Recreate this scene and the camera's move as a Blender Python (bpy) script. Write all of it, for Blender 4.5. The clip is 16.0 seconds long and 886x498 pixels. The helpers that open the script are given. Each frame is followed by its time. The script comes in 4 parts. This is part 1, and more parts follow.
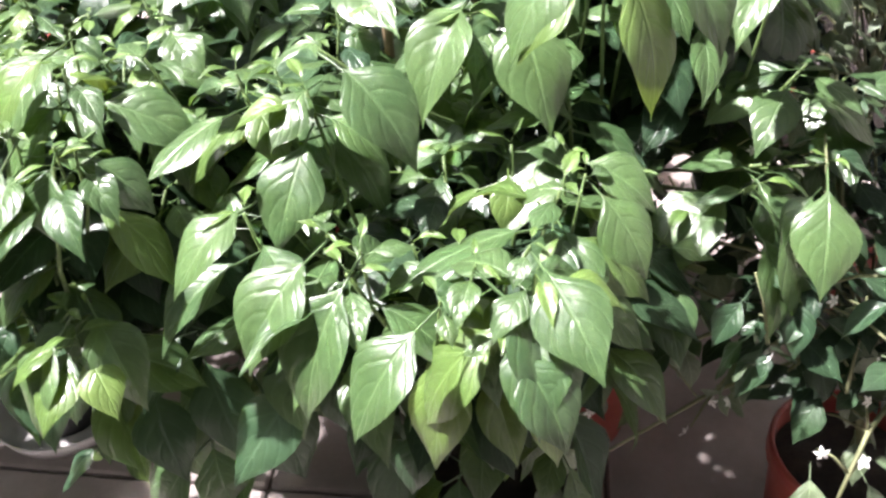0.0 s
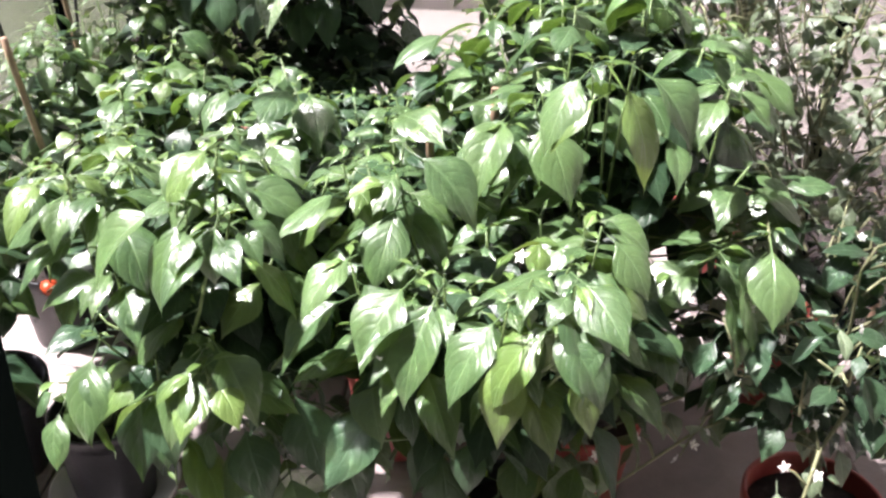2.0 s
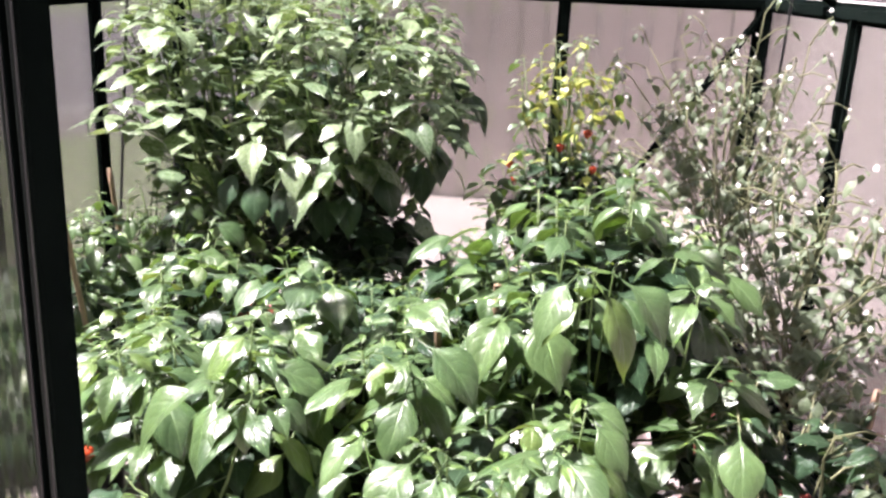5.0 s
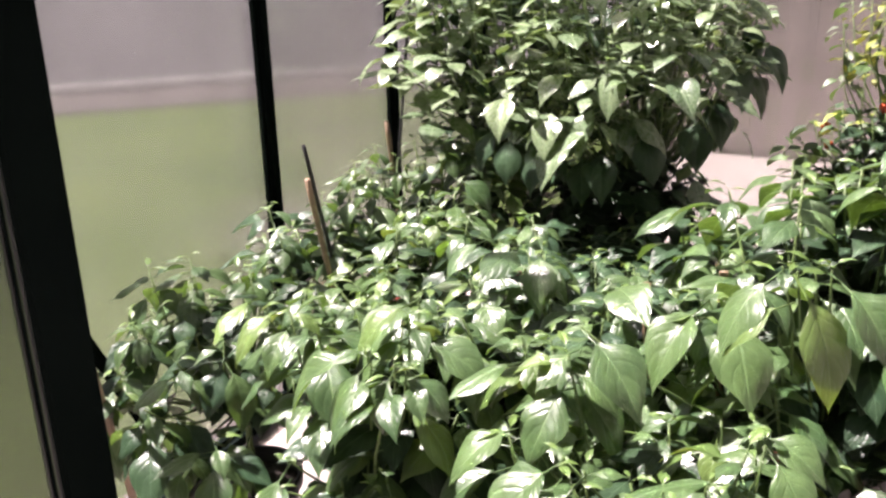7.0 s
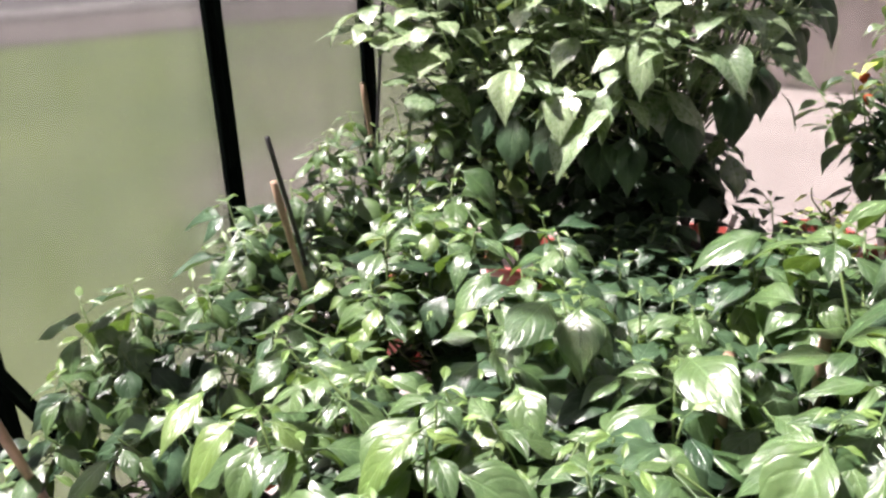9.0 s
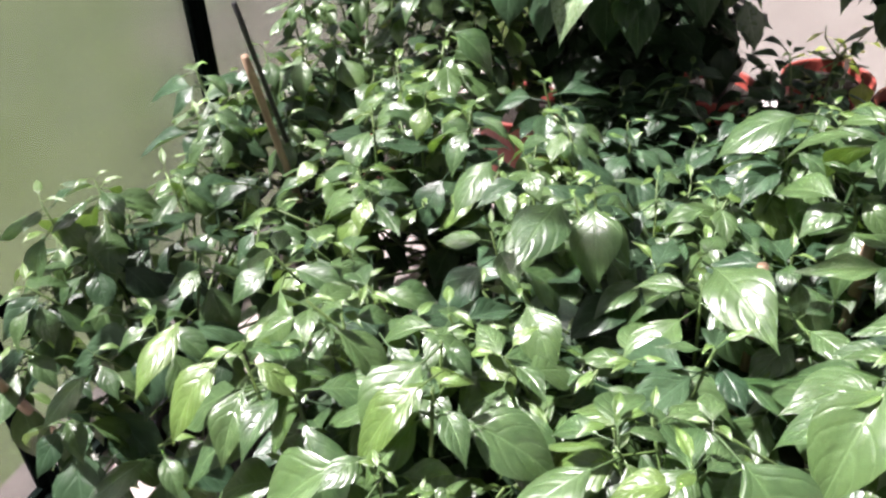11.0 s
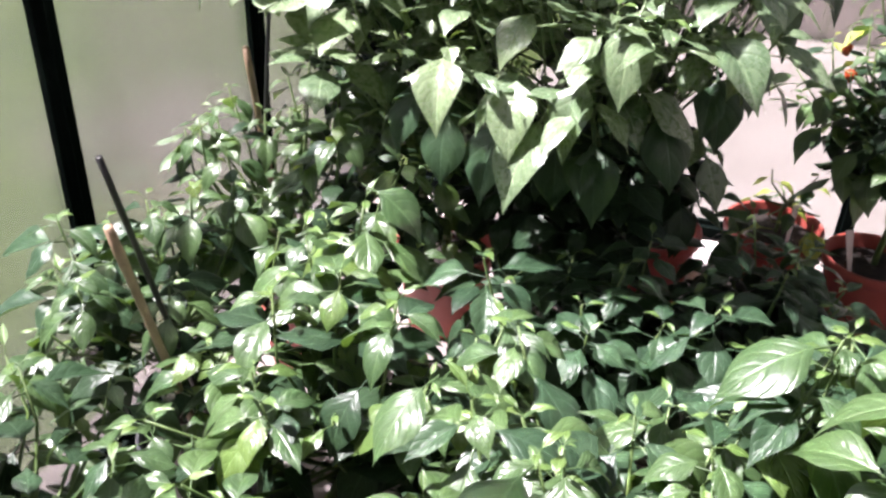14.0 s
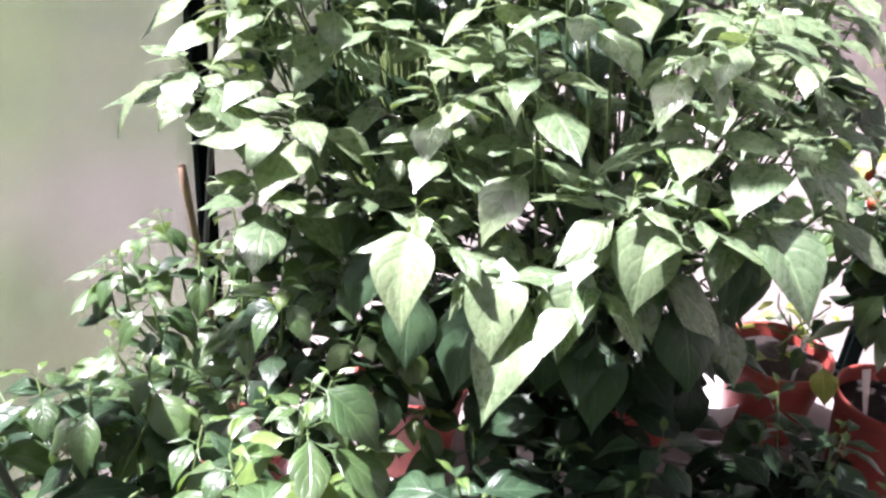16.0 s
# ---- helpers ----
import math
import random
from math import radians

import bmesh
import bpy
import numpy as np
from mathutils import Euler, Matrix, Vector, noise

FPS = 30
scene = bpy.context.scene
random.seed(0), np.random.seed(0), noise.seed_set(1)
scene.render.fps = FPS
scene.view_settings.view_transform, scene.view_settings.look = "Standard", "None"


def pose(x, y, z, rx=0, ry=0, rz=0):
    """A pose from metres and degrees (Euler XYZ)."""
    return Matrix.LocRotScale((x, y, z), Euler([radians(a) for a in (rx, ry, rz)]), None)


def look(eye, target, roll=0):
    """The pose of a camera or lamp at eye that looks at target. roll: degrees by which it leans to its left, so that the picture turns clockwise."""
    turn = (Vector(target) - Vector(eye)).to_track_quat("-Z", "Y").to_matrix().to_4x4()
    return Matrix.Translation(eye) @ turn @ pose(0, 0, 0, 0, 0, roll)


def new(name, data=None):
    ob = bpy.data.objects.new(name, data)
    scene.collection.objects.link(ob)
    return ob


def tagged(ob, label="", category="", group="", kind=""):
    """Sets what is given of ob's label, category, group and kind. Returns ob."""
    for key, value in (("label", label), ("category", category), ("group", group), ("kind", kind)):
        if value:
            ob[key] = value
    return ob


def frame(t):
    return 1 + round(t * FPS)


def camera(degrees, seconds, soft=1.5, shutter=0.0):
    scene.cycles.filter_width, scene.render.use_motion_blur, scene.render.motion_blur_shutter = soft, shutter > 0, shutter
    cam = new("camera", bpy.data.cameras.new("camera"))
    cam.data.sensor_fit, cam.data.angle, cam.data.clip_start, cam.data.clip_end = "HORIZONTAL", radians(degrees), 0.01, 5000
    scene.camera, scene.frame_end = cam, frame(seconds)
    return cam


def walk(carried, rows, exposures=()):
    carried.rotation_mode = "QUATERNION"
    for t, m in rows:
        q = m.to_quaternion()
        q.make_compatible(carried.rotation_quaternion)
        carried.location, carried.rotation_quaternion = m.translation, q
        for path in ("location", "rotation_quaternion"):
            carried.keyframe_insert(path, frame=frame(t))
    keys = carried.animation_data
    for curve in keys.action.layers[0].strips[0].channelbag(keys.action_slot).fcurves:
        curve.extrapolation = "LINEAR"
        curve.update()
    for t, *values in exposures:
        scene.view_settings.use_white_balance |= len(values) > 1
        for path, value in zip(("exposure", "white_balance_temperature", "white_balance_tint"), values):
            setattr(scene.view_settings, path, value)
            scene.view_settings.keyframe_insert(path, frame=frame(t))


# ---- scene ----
cam = camera(51.97, 16.0, soft=2.6)
# seconds, eye, pitch, roll, yaw
ROWS = [
    (0.0, 0.0052, 0.0018, 1.1272, -39.120, 0.000, 5.270),
    (0.5, -0.0141, 0.0091, 1.1308, -38.537, 1.009, 10.421),
    (1.0, -0.0169, -0.0252, 1.1383, -38.482, 0.860, 11.719),
    (1.5, -0.0501, -0.1432, 1.1477, -34.019, -0.888, 5.328),
    (2.0, -0.0734, -0.2871, 1.1672, -28.007, -1.238, 2.767),
    (2.5, -0.0827, -0.3530, 1.1893, -23.238, -1.419, 2.642),
    (3.0, -0.0866, -0.3819, 1.2020, -20.550, -2.168, 3.091),
    (3.5, -0.0857, -0.4072, 1.2115, -18.050, -2.705, 2.073),
    (3.7, -0.0873, -0.4248, 1.2179, -17.164, -2.824, 1.702),
    (5.8, -0.0028, -0.4099, 1.2461, -16.971, -1.641, 10.548),
    (6.0, 0.0310, -0.3827, 1.2448, -17.216, -1.082, 14.712),
    (6.5, 0.0964, -0.3122, 1.2402, -19.062, 0.207, 21.225),
    (7.0, 0.1134, -0.2415, 1.2295, -20.248, 0.998, 25.776),
    (7.5, 0.1022, -0.1756, 1.2319, -23.015, 1.758, 24.890),
    (8.0, 0.0250, -0.0930, 1.2494, -24.936, 1.400, 23.507),
    (8.2, -0.0084, -0.0598, 1.2563, -25.201, 1.218, 23.643),
    (10.3, -0.1276, 0.1587, 1.2845, -33.173, 2.037, 21.915),
    (10.5, -0.1376, 0.1646, 1.2877, -35.570, 1.420, 21.542),
    (11.0, -0.1508, 0.1792, 1.2866, -36.974, 2.210, 21.773),
    (11.5, -0.1748, 0.2010, 1.2822, -39.788, 1.873, 20.734),
    (12.0, -0.1896, 0.2164, 1.2854, -40.229, 3.158, 20.525),
    (12.5, -0.2062, 0.2444, 1.2822, -38.155, 1.390, 18.794),
    (13.0, -0.2177, 0.3057, 1.2727, -34.684, -0.414, 19.638),
    (13.5, -0.2382, 0.3873, 1.2617, -33.065, -1.305, 18.618),
    (14.0, -0.2619, 0.4444, 1.2580, -31.402, -1.719, 17.984),
    (14.5, -0.2871, 0.5258, 1.2700, -29.433, -1.538, 18.105),
    (15.0, -0.3268, 0.5887, 1.2680, -27.344, -2.555, 17.553),
    (15.5, -0.3414, 0.6470, 1.2823, -28.291, -2.529, 17.277),
    (16.0, -0.3507, 0.7287, 1.2940, -29.113, -3.832, 17.160),
]
walk(cam, [(t, pose(x, y, z, 90 + pitch, roll, yaw)) for t, x, y, z, pitch, roll, yaw in ROWS],
     exposures=[(0.0, 1.86, 6100, 23), (1.0, 1.68, 6100, 23), (1.5, 1.70, 6100, 24), (2.0, 1.94, 6080, 27), (2.5, 2.00, 6000, 29), (3.5, 2.05, 5970, 32), (7.0, 1.78, 6450, 32), (8.2, 1.78, 6400, 31), (10.5, 1.48, 6150, 25), (11.0, 1.48, 6150, 24),
                (12.0, 1.49, 6150, 25), (12.5, 1.56, 6150, 25), (13.5, 1.62, 6100, 26), (14.5, 2.00, 5930, 32), (16.0, 2.14, 5850, 35)])

# ---- world, sun, exposure ----
SUN_AZ, SUN_EL = radians(-99), radians(61)   # azimuth from +y towards +x
to_sun = Vector((math.sin(SUN_AZ) * math.cos(SUN_EL), math.cos(SUN_AZ) * math.cos(SUN_EL), math.sin(SUN_EL)))
world = bpy.data.worlds.new("world")
scene.world = world
world.use_nodes = True
wn = world.node_tree.nodes
sky = wn.new("ShaderNodeTexSky")
sky.sky_type = "NISHITA"
sky.sun_disc = False
sky.sun_elevation, sky.sun_rotation = SUN_EL, SUN_AZ
world.node_tree.links.new(sky.outputs[0], wn["Background"].inputs[0])
wn["Background"].inputs[1].default_value = 0.019
sun = new("sun", bpy.data.lights.new("sun", "SUN"))
sun.data.energy, sun.data.angle, sun.data.color = 5.0, radians(1.2), (1.0, 0.95, 0.87)
sun.matrix_world = look(to_sun * 20, (0, 0, 0))


# ---- materials ----
def material(name):
    m = bpy.data.materials.new(name)
    m.use_nodes = True
    nt = m.node_tree
    return m, nt, nt.nodes, nt.links, nt.nodes["Principled BSDF"]


def mathn(nt, op, a, b=None, c=None):
    n = nt.nodes.new("ShaderNodeMath")
    n.operation = op
    for i, v in enumerate((a, b, c)):
        if v is None:
            continue
        if isinstance(v, (int, float)):
            n.inputs[i].default_value = v
        else:
            nt.links.new(v, n.inputs[i])
    return n.outputs[0]


def mixc(nt, fac, a, b, kind="MIX"):
    n = nt.nodes.new("ShaderNodeMix")
    n.data_type, n.blend_type = "RGBA", kind
    for i, v in ((0, fac), (6, a), (7, b)):
        if isinstance(v, (int, float)):
            n.inputs[i].default_value = v
        elif isinstance(v, tuple):
            n.inputs[i].default_value = (*v, 1)
        else:
            nt.links.new(v, n.inputs[i])
    return n.outputs[2]


def noise_tex(nt, scale, detail=4, rough=0.55, vec=None):
    n = nt.nodes.new("ShaderNodeTexNoise")
    n.inputs["Scale"].default_value, n.inputs["Detail"].default_value, n.inputs["Roughness"].default_value = scale, detail, rough
    if vec is not None:
        nt.links.new(vec, n.inputs["Vector"])
    return n.outputs[0]


def ramp(nt, fac, lo, hi):
    n = nt.nodes.new("ShaderNodeMapRange")
    n.inputs["From Min"].default_value, n.inputs["From Max"].default_value = lo, hi
    nt.links.new(fac, n.inputs["Value"])
    return n.outputs[0]


def coords(nt, which="Object"):
    return nt.nodes.new("ShaderNodeTexCoord").outputs[which]


def bump(nt, height, strength, distance=0.01):
    n = nt.nodes.new("ShaderNodeBump")
    n.inputs["Strength"].default_value, n.inputs["Distance"].default_value = strength, distance
    nt.links.new(height, n.inputs["Height"])
    return n.outputs[0]


def leaf_material(name, dark, light, glow, rough=0.29, glow_amount=0.14, island=False, relief=0.45, gloss=0.75):
    """A thin leaf: glossy upper skin, paler veins in low relief, light coming through."""
    m, nt, nd, lk, bs = material(name)
    uv = nd.new("ShaderNodeSeparateXYZ")
    lk.new(coords(nt, "UV"), uv.inputs[0])
    a = mathn(nt, "ABSOLUTE", mathn(nt, "MULTIPLY_ADD", uv.outputs[0], 2.0, -1.0))
    v = uv.outputs[1]
    wob = noise_tex(nt, 4 if not island else 45, 2, 0.5)
    rib = ramp(nt, a, 0.08, 0.015)
    bow = mathn(nt, "MULTIPLY_ADD", wob, 0.07, mathn(nt, "SUBTRACT", v, mathn(nt, "MULTIPLY", mathn(nt, "POWER", a, 1.35), 0.30)))
    run = mathn(nt, "PINGPONG", mathn(nt, "MULTIPLY", bow, 6.0), 0.5)
    vein = ramp(nt, run, 0.09, 0.0)
    groove = ramp(nt, run, 0.2, 0.0)
    veins = mathn(nt, "MAXIMUM", rib, mathn(nt, "MULTIPLY", vein, 0.6))
    rnd = nd.new("ShaderNodeNewGeometry").outputs["Random Per Island"] if island else nd.new("ShaderNodeObjectInfo").outputs["Random"]
    grain = noise_tex(nt, 9 if not island else 60, 5, 0.62)
    tone = mathn(nt, "ADD", mathn(nt, "MULTIPLY", rnd, 0.62), mathn(nt, "MULTIPLY", ramp(nt, grain, 0.3, 0.7), 0.38))
    col = mixc(nt, tone, dark, light)
    pale = tuple(min(1, 1.9 * c + 0.02) for c in light)
    col = mixc(nt, mathn(nt, "MULTIPLY", veins, 0.3), col, pale)
    lk.new(col, bs.inputs["Base Color"])
    lk.new(ramp_to(nt, grain, rough - 0.06, rough + 0.12), bs.inputs["Roughness"])
    bs.inputs["Specular IOR Level"].default_value = gloss
    crease = mathn(nt, "MAXIMUM", mathn(nt, "MULTIPLY", groove, 0.32), mathn(nt, "MULTIPLY", rib, 0.6))
    height = mathn(nt, "SUBTRACT", mathn(nt, "MULTIPLY_ADD", wob, 0.55, mathn(nt, "MULTIPLY", grain, 0.16)), crease)
    nrm = bump(nt, height, relief, 0.003)
    lk.new(nrm, bs.inputs["Normal"])
    tr = nd.new("ShaderNodeBsdfTranslucent")
    lk.new(mixc(nt, mathn(nt, "MULTIPLY", veins, 0.35), mixc(nt, tone, tuple(c * 0.75 for c in glow), glow), pale), tr.inputs[0])
    mx = nd.new("ShaderNodeMixShader")
    mx.inputs[0].default_value = glow_amount
    lk.new(bs.outputs[0], mx.inputs[1])
    lk.new(tr.outputs[0], mx.inputs[2])
    lk.new(mx.outputs[0], nd["Material Output"].inputs[0])
    return m


def ramp_to(nt, fac, lo, hi):
    n = nt.nodes.new("ShaderNodeMapRange")
    n.inputs["To Min"].default_value, n.inputs["To Max"].default_value = lo, hi
    nt.links.new(fac, n.inputs["Value"])
    return n.outputs[0]


def plain_material(name, c1, c2, scale, rough=0.6, metal=0.0, relief=0.3, depth=0.004, spread=(0.35, 0.65), per_object=0.0, fine=None):
    """Two tones over a noise, with grain as relief."""
    m, nt, nd, lk, bs = material(name)
    co = coords(nt)
    big = noise_tex(nt, scale, 5, 0.6, co)
    small = noise_tex(nt, fine or scale * 9, 4, 0.65, co)
    f = mathn(nt, "ADD", mathn(nt, "MULTIPLY", ramp(nt, big, *spread), 0.65), mathn(nt, "MULTIPLY", small, 0.35))
    if per_object:
        f = mathn(nt, "ADD", f, mathn(nt, "MULTIPLY", mathn(nt, "SUBTRACT", nd.new("ShaderNodeObjectInfo").outputs["Random"], 0.5), per_object))
    lk.new(mixc(nt, f, c1, c2), bs.inputs["Base Color"])
    lk.new(ramp_to(nt, small, rough - 0.1, rough + 0.1), bs.inputs["Roughness"])
    bs.inputs["Metallic"].default_value = metal
    lk.new(bump(nt, mathn(nt, "ADD", small, big), relief, depth), bs.inputs["Normal"])
    return m


LEAF = leaf_material("pepper_leaf", (0.025, 0.059, 0.024), (0.074, 0.131, 0.043), (0.22, 0.42, 0.04))
LEAF_BRIGHT = leaf_material("bright_leaf", (0.046, 0.094, 0.024), (0.102, 0.168, 0.040), (0.33, 0.48, 0.04))
LEAF_YOUNG = leaf_material("young_leaf", (0.052, 0.106, 0.026), (0.112, 0.190, 0.044), (0.30, 0.44, 0.05), rough=0.36, relief=0.2)
# dark green variety; also paints shade on low and overhung leaves
LEAF_DARK_SHADED = leaf_material("dark_and_shaded_leaf", (0.018, 0.043, 0.023), (0.042, 0.082, 0.038), (0.13, 0.26, 0.04), gloss=0.4)
LEAF_OUTER = leaf_material("outer_leaf", (0.025, 0.059, 0.024), (0.074, 0.131, 0.043), (0.22, 0.40, 0.04), island=True)
# leaf colour lifted to paint strong sun and glare on the tall back bushes
LEAF_SUN_PALED = leaf_material("sun_paled_leaf", (0.070, 0.124, 0.062), (0.188, 0.256, 0.130), (0.30, 0.46, 0.09), rough=0.25, gloss=1.0)
LEAF_SUN_PALED_OUTER = leaf_material("sun_paled_outer_leaf", (0.070, 0.124, 0.062), (0.188, 0.256, 0.130), (0.30, 0.46, 0.09), rough=0.25, gloss=1.0, island=True)
# inner leaves coloured near black, painting the deep shade inside the crowns
LEAF_INNER_SHADED = leaf_material("shaded_inner_leaf", (0.012, 0.028, 0.015), (0.026, 0.050, 0.023), (0.08, 0.15, 0.03), glow_amount=0.05, island=True, relief=0.3, gloss=0.2)
LEAF_INNER_YELLOW = leaf_material("inner_yellow_leaf", (0.10, 0.14, 0.02), (0.26, 0.30, 0.04), (0.5, 0.5, 0.05), island=True)
LEAF_INNER_GREY = leaf_material("inner_grey_leaf", (0.06, 0.09, 0.05), (0.12, 0.165, 0.085), (0.16, 0.22, 0.06), rough=0.42, island=True)
LEAF_YELLOW = leaf_material("yellowing_leaf", (0.11, 0.17, 0.02), (0.27, 0.31, 0.035), (0.5, 0.55, 0.05), rough=0.45)
LEAF_GREY = leaf_material("grey_green_leaf", (0.06, 0.092, 0.048), (0.125, 0.172, 0.088), (0.16, 0.26, 0.05), rough=0.42, island=False)
STEM = plain_material("green_stem", (0.06, 0.115, 0.03), (0.12, 0.18, 0.055), 30, 0.5)
TWIG = plain_material("woody_twig", (0.10, 0.12, 0.05), (0.19, 0.20, 0.10), 40, 0.7)
PETAL = plain_material("white_petal", (0.75, 0.76, 0.70), (0.85, 0.85, 0.8), 60, 0.5)
ANTHER = plain_material("anther", (0.30, 0.32, 0.2), (0.5, 0.5, 0.25), 60, 0.6)
FRUIT = plain_material("orange_fruit", (0.28, 0.032, 0.012), (0.44, 0.07, 0.02), 20, 0.25, relief=0.15)
FRUIT_GREEN = plain_material("green_fruit", (0.12, 0.22, 0.03), (0.2, 0.32, 0.05), 20, 0.28, relief=0.1)
BAMBOO = plain_material("bamboo", (0.20, 0.135, 0.085), (0.36, 0.25, 0.16), 25, 0.5)
BLACK_STICK = plain_material("black_plastic_stick", (0.008, 0.009, 0.009), (0.02, 0.02, 0.02), 20, 0.4)
FRAME = plain_material("dark_green_frame", (0.0025, 0.004, 0.0035), (0.005, 0.008, 0.0065), 8, 0.5, relief=0.06)
FRAME.node_tree.nodes["Principled BSDF"].inputs["Specular IOR Level"].default_value = 0.0
# lighter than the frame, painting the highlights along the jamb's profile
FRAME_EDGE = plain_material("frame_edge_highlight", (0.004, 0.007, 0.006), (0.010, 0.014, 0.012), 30, 0.45, relief=0.1)
BLACK_POT = plain_material("black_pot", (0.012, 0.013, 0.016), (0.026, 0.027, 0.03), 14, 0.45, relief=0.1)
RED_POT = plain_material("terracotta_plastic", (0.24, 0.042, 0.03), (0.33, 0.07, 0.05), 9, 0.5, relief=0.1)
PALE_PLASTIC = plain_material("white_plastic", (0.72, 0.70, 0.68), (0.82, 0.8, 0.78), 10, 0.35, relief=0.05)
SOIL = plain_material("potting_soil", (0.014, 0.010, 0.007), (0.05, 0.036, 0.025), 60, 0.9, relief=1.0, depth=0.012)
SLAB = plain_material("concrete_slab", (0.17, 0.145, 0.132), (0.31, 0.27, 0.25), 5, 0.85, relief=0.5, depth=0.003, per_object=0.25, fine=90)
JOINT = plain_material("joint_dirt", (0.09, 0.077, 0.066), (0.16, 0.138, 0.12), 25, 0.95)
GRASS = plain_material("lawn", (0.085, 0.155, 0.028), (0.16, 0.235, 0.05), 1.2, 0.9, relief=1.0, depth=0.03, fine=45)


def bare_patch(m):
    """Trodden earth showing through the lawn by the greenhouse's far corner."""
    nt = m.node_tree
    bs = nt.nodes["Principled BSDF"]
    was = bs.inputs["Base Color"].links[0].from_socket
    p = nt.nodes.new("ShaderNodeSeparateXYZ")
    nt.links.new(coords(nt), p.inputs[0])
    dx = mathn(nt, "MULTIPLY", mathn(nt, "ADD", p.outputs[0], 1.95), 1.0)
    dy = mathn(nt, "MULTIPLY", mathn(nt, "ADD", p.outputs[1], -2.95), 1.35)
    far = mathn(nt, "SQRT", mathn(nt, "ADD", mathn(nt, "MULTIPLY", dx, dx), mathn(nt, "MULTIPLY", dy, dy)))
    wear = noise_tex(nt, 2.2, 5, 0.6, coords(nt))
    f = ramp(nt, mathn(nt, "ADD", far, mathn(nt, "MULTIPLY_ADD", wear, 0.8, -0.4)), 0.8, 0.2)
    nt.links.new(mixc(nt, f, was, (0.25, 0.245, 0.18)), bs.inputs["Base Color"])


bare_patch(GRASS)
PAVING = plain_material("pale_gravel", (0.46, 0.42, 0.39), (0.60, 0.555, 0.52), 3, 0.9, relief=0.6, depth=0.01, fine=60)
DARK_BLOCKER = plain_material("dark_blocker", (0.03, 0.026, 0.022), (0.06, 0.05, 0.042), 3, 0.8)
ASPHALT = plain_material("asphalt", (0.055, 0.054, 0.056), (0.095, 0.092, 0.094), 2, 0.9, fine=80)
FOOTWAY = plain_material("trodden_footway", (0.09, 0.08, 0.072), (0.15, 0.135, 0.125), 2, 0.95, fine=40)
KERB = plain_material("kerb_stone", (0.38, 0.37, 0.36), (0.5, 0.49, 0.47), 6, 0.85)
FENCE_WOOD = plain_material("weathered_boards", (0.44, 0.395, 0.385), (0.58, 0.525, 0.515), 3, 0.85, per_object=0.4)
PLASTER = plain_material("pale_plaster", (0.66, 0.61, 0.59), (0.76, 0.71, 0.69), 2.5, 0.9, fine=70)


def panel_material(name="twin_wall_sheet", haze=(0.01, 0.06), flute=0.09):
    """Twin-wall polycarbonate: milky, ribbed upright, blurring what lies behind."""
    m, nt, nd, lk, bs = material(name)
    co = nd.new("ShaderNodeSeparateXYZ")
    lk.new(coords(nt), co.inputs[0])
    along = mathn(nt, "ADD", co.outputs[0], co.outputs[1])
    rib = mathn(nt, "SINE", mathn(nt, "MULTIPLY", along, 2 * math.pi / 0.0105))
    dust = noise_tex(nt, 5, 5)
    fine = noise_tex(nt, 140, 2)
    nrm = bump(nt, mathn(nt, "MULTIPLY_ADD", fine, 0.25, mathn(nt, "MULTIPLY", rib, 0.5)), flute, 0.003)
    gl = nd.new("ShaderNodeBsdfRefraction")
    gl.inputs["Color"].default_value = (0.60, 0.60, 0.585, 1)
    gl.inputs["IOR"].default_value = 1.12
    gl.inputs["Roughness"].default_value = 0.16
    lk.new(nrm, gl.inputs["Normal"])
    tr = nd.new("ShaderNodeBsdfTranslucent")
    tr.inputs[0].default_value = (0.86, 0.85, 0.84, 1)
    gs = nd.new("ShaderNodeBsdfGlossy")
    gs.inputs["Roughness"].default_value = 0.22
    lk.new(nrm, gs.inputs["Normal"])
    m1, m2 = nd.new("ShaderNodeMixShader"), nd.new("ShaderNodeMixShader")
    lk.new(ramp_to(nt, dust, *haze), m1.inputs[0])
    lk.new(gl.outputs[0], m1.inputs[1])
    lk.new(tr.outputs[0], m1.inputs[2])
    fr = nd.new("ShaderNodeFresnel")
    fr.inputs[0].default_value = 1.4
    lk.new(mathn(nt, "MULTIPLY", fr.outputs[0], 0.45), m2.inputs[0])
    lk.new(m1.outputs[0], m2.inputs[1])
    lk.new(gs.outputs[0], m2.inputs[2])
    lk.new(m2.outputs[0], nd["Material Output"].inputs[0])
    return m


SHEET = panel_material()
DOOR_SHEET = panel_material("fluted_door_wall_sheet", flute=0.11)
ROOF_SHEET = panel_material("weathered_roof_sheet", (0.03, 0.08))


# ---- building helpers ----
def finish(name, bm, mat, smooth=True, uv=False):
    me = bpy.data.meshes.new(name)
    bm.normal_update()
    bm.to_mesh(me)
    bm.free()
    me.materials.append(mat)
    if smooth:
        me.shade_smooth()
    return me


def part(name, bm, mat, parent, label="", smooth=True):
    """One mesh object under a thing or a part; its coordinates are those of its parent."""
    ob = new(name, bm if isinstance(bm, bpy.types.Mesh) else finish(name, bm, mat, smooth))
    ob.parent = parent
    if label:
        ob["label"] = label
    return ob


def thing(name, place, label, category, group="", kind=""):
    ob = new(name)
    ob.empty_display_size = 0.05
    ob.location = place
    return tagged(ob, label, category, group, kind)


def solid(name, bm, mat, label, category="", kind="", group="", smooth=False):
    return tagged(new(name, finish(name, bm, mat, smooth)), label, category, group, kind)


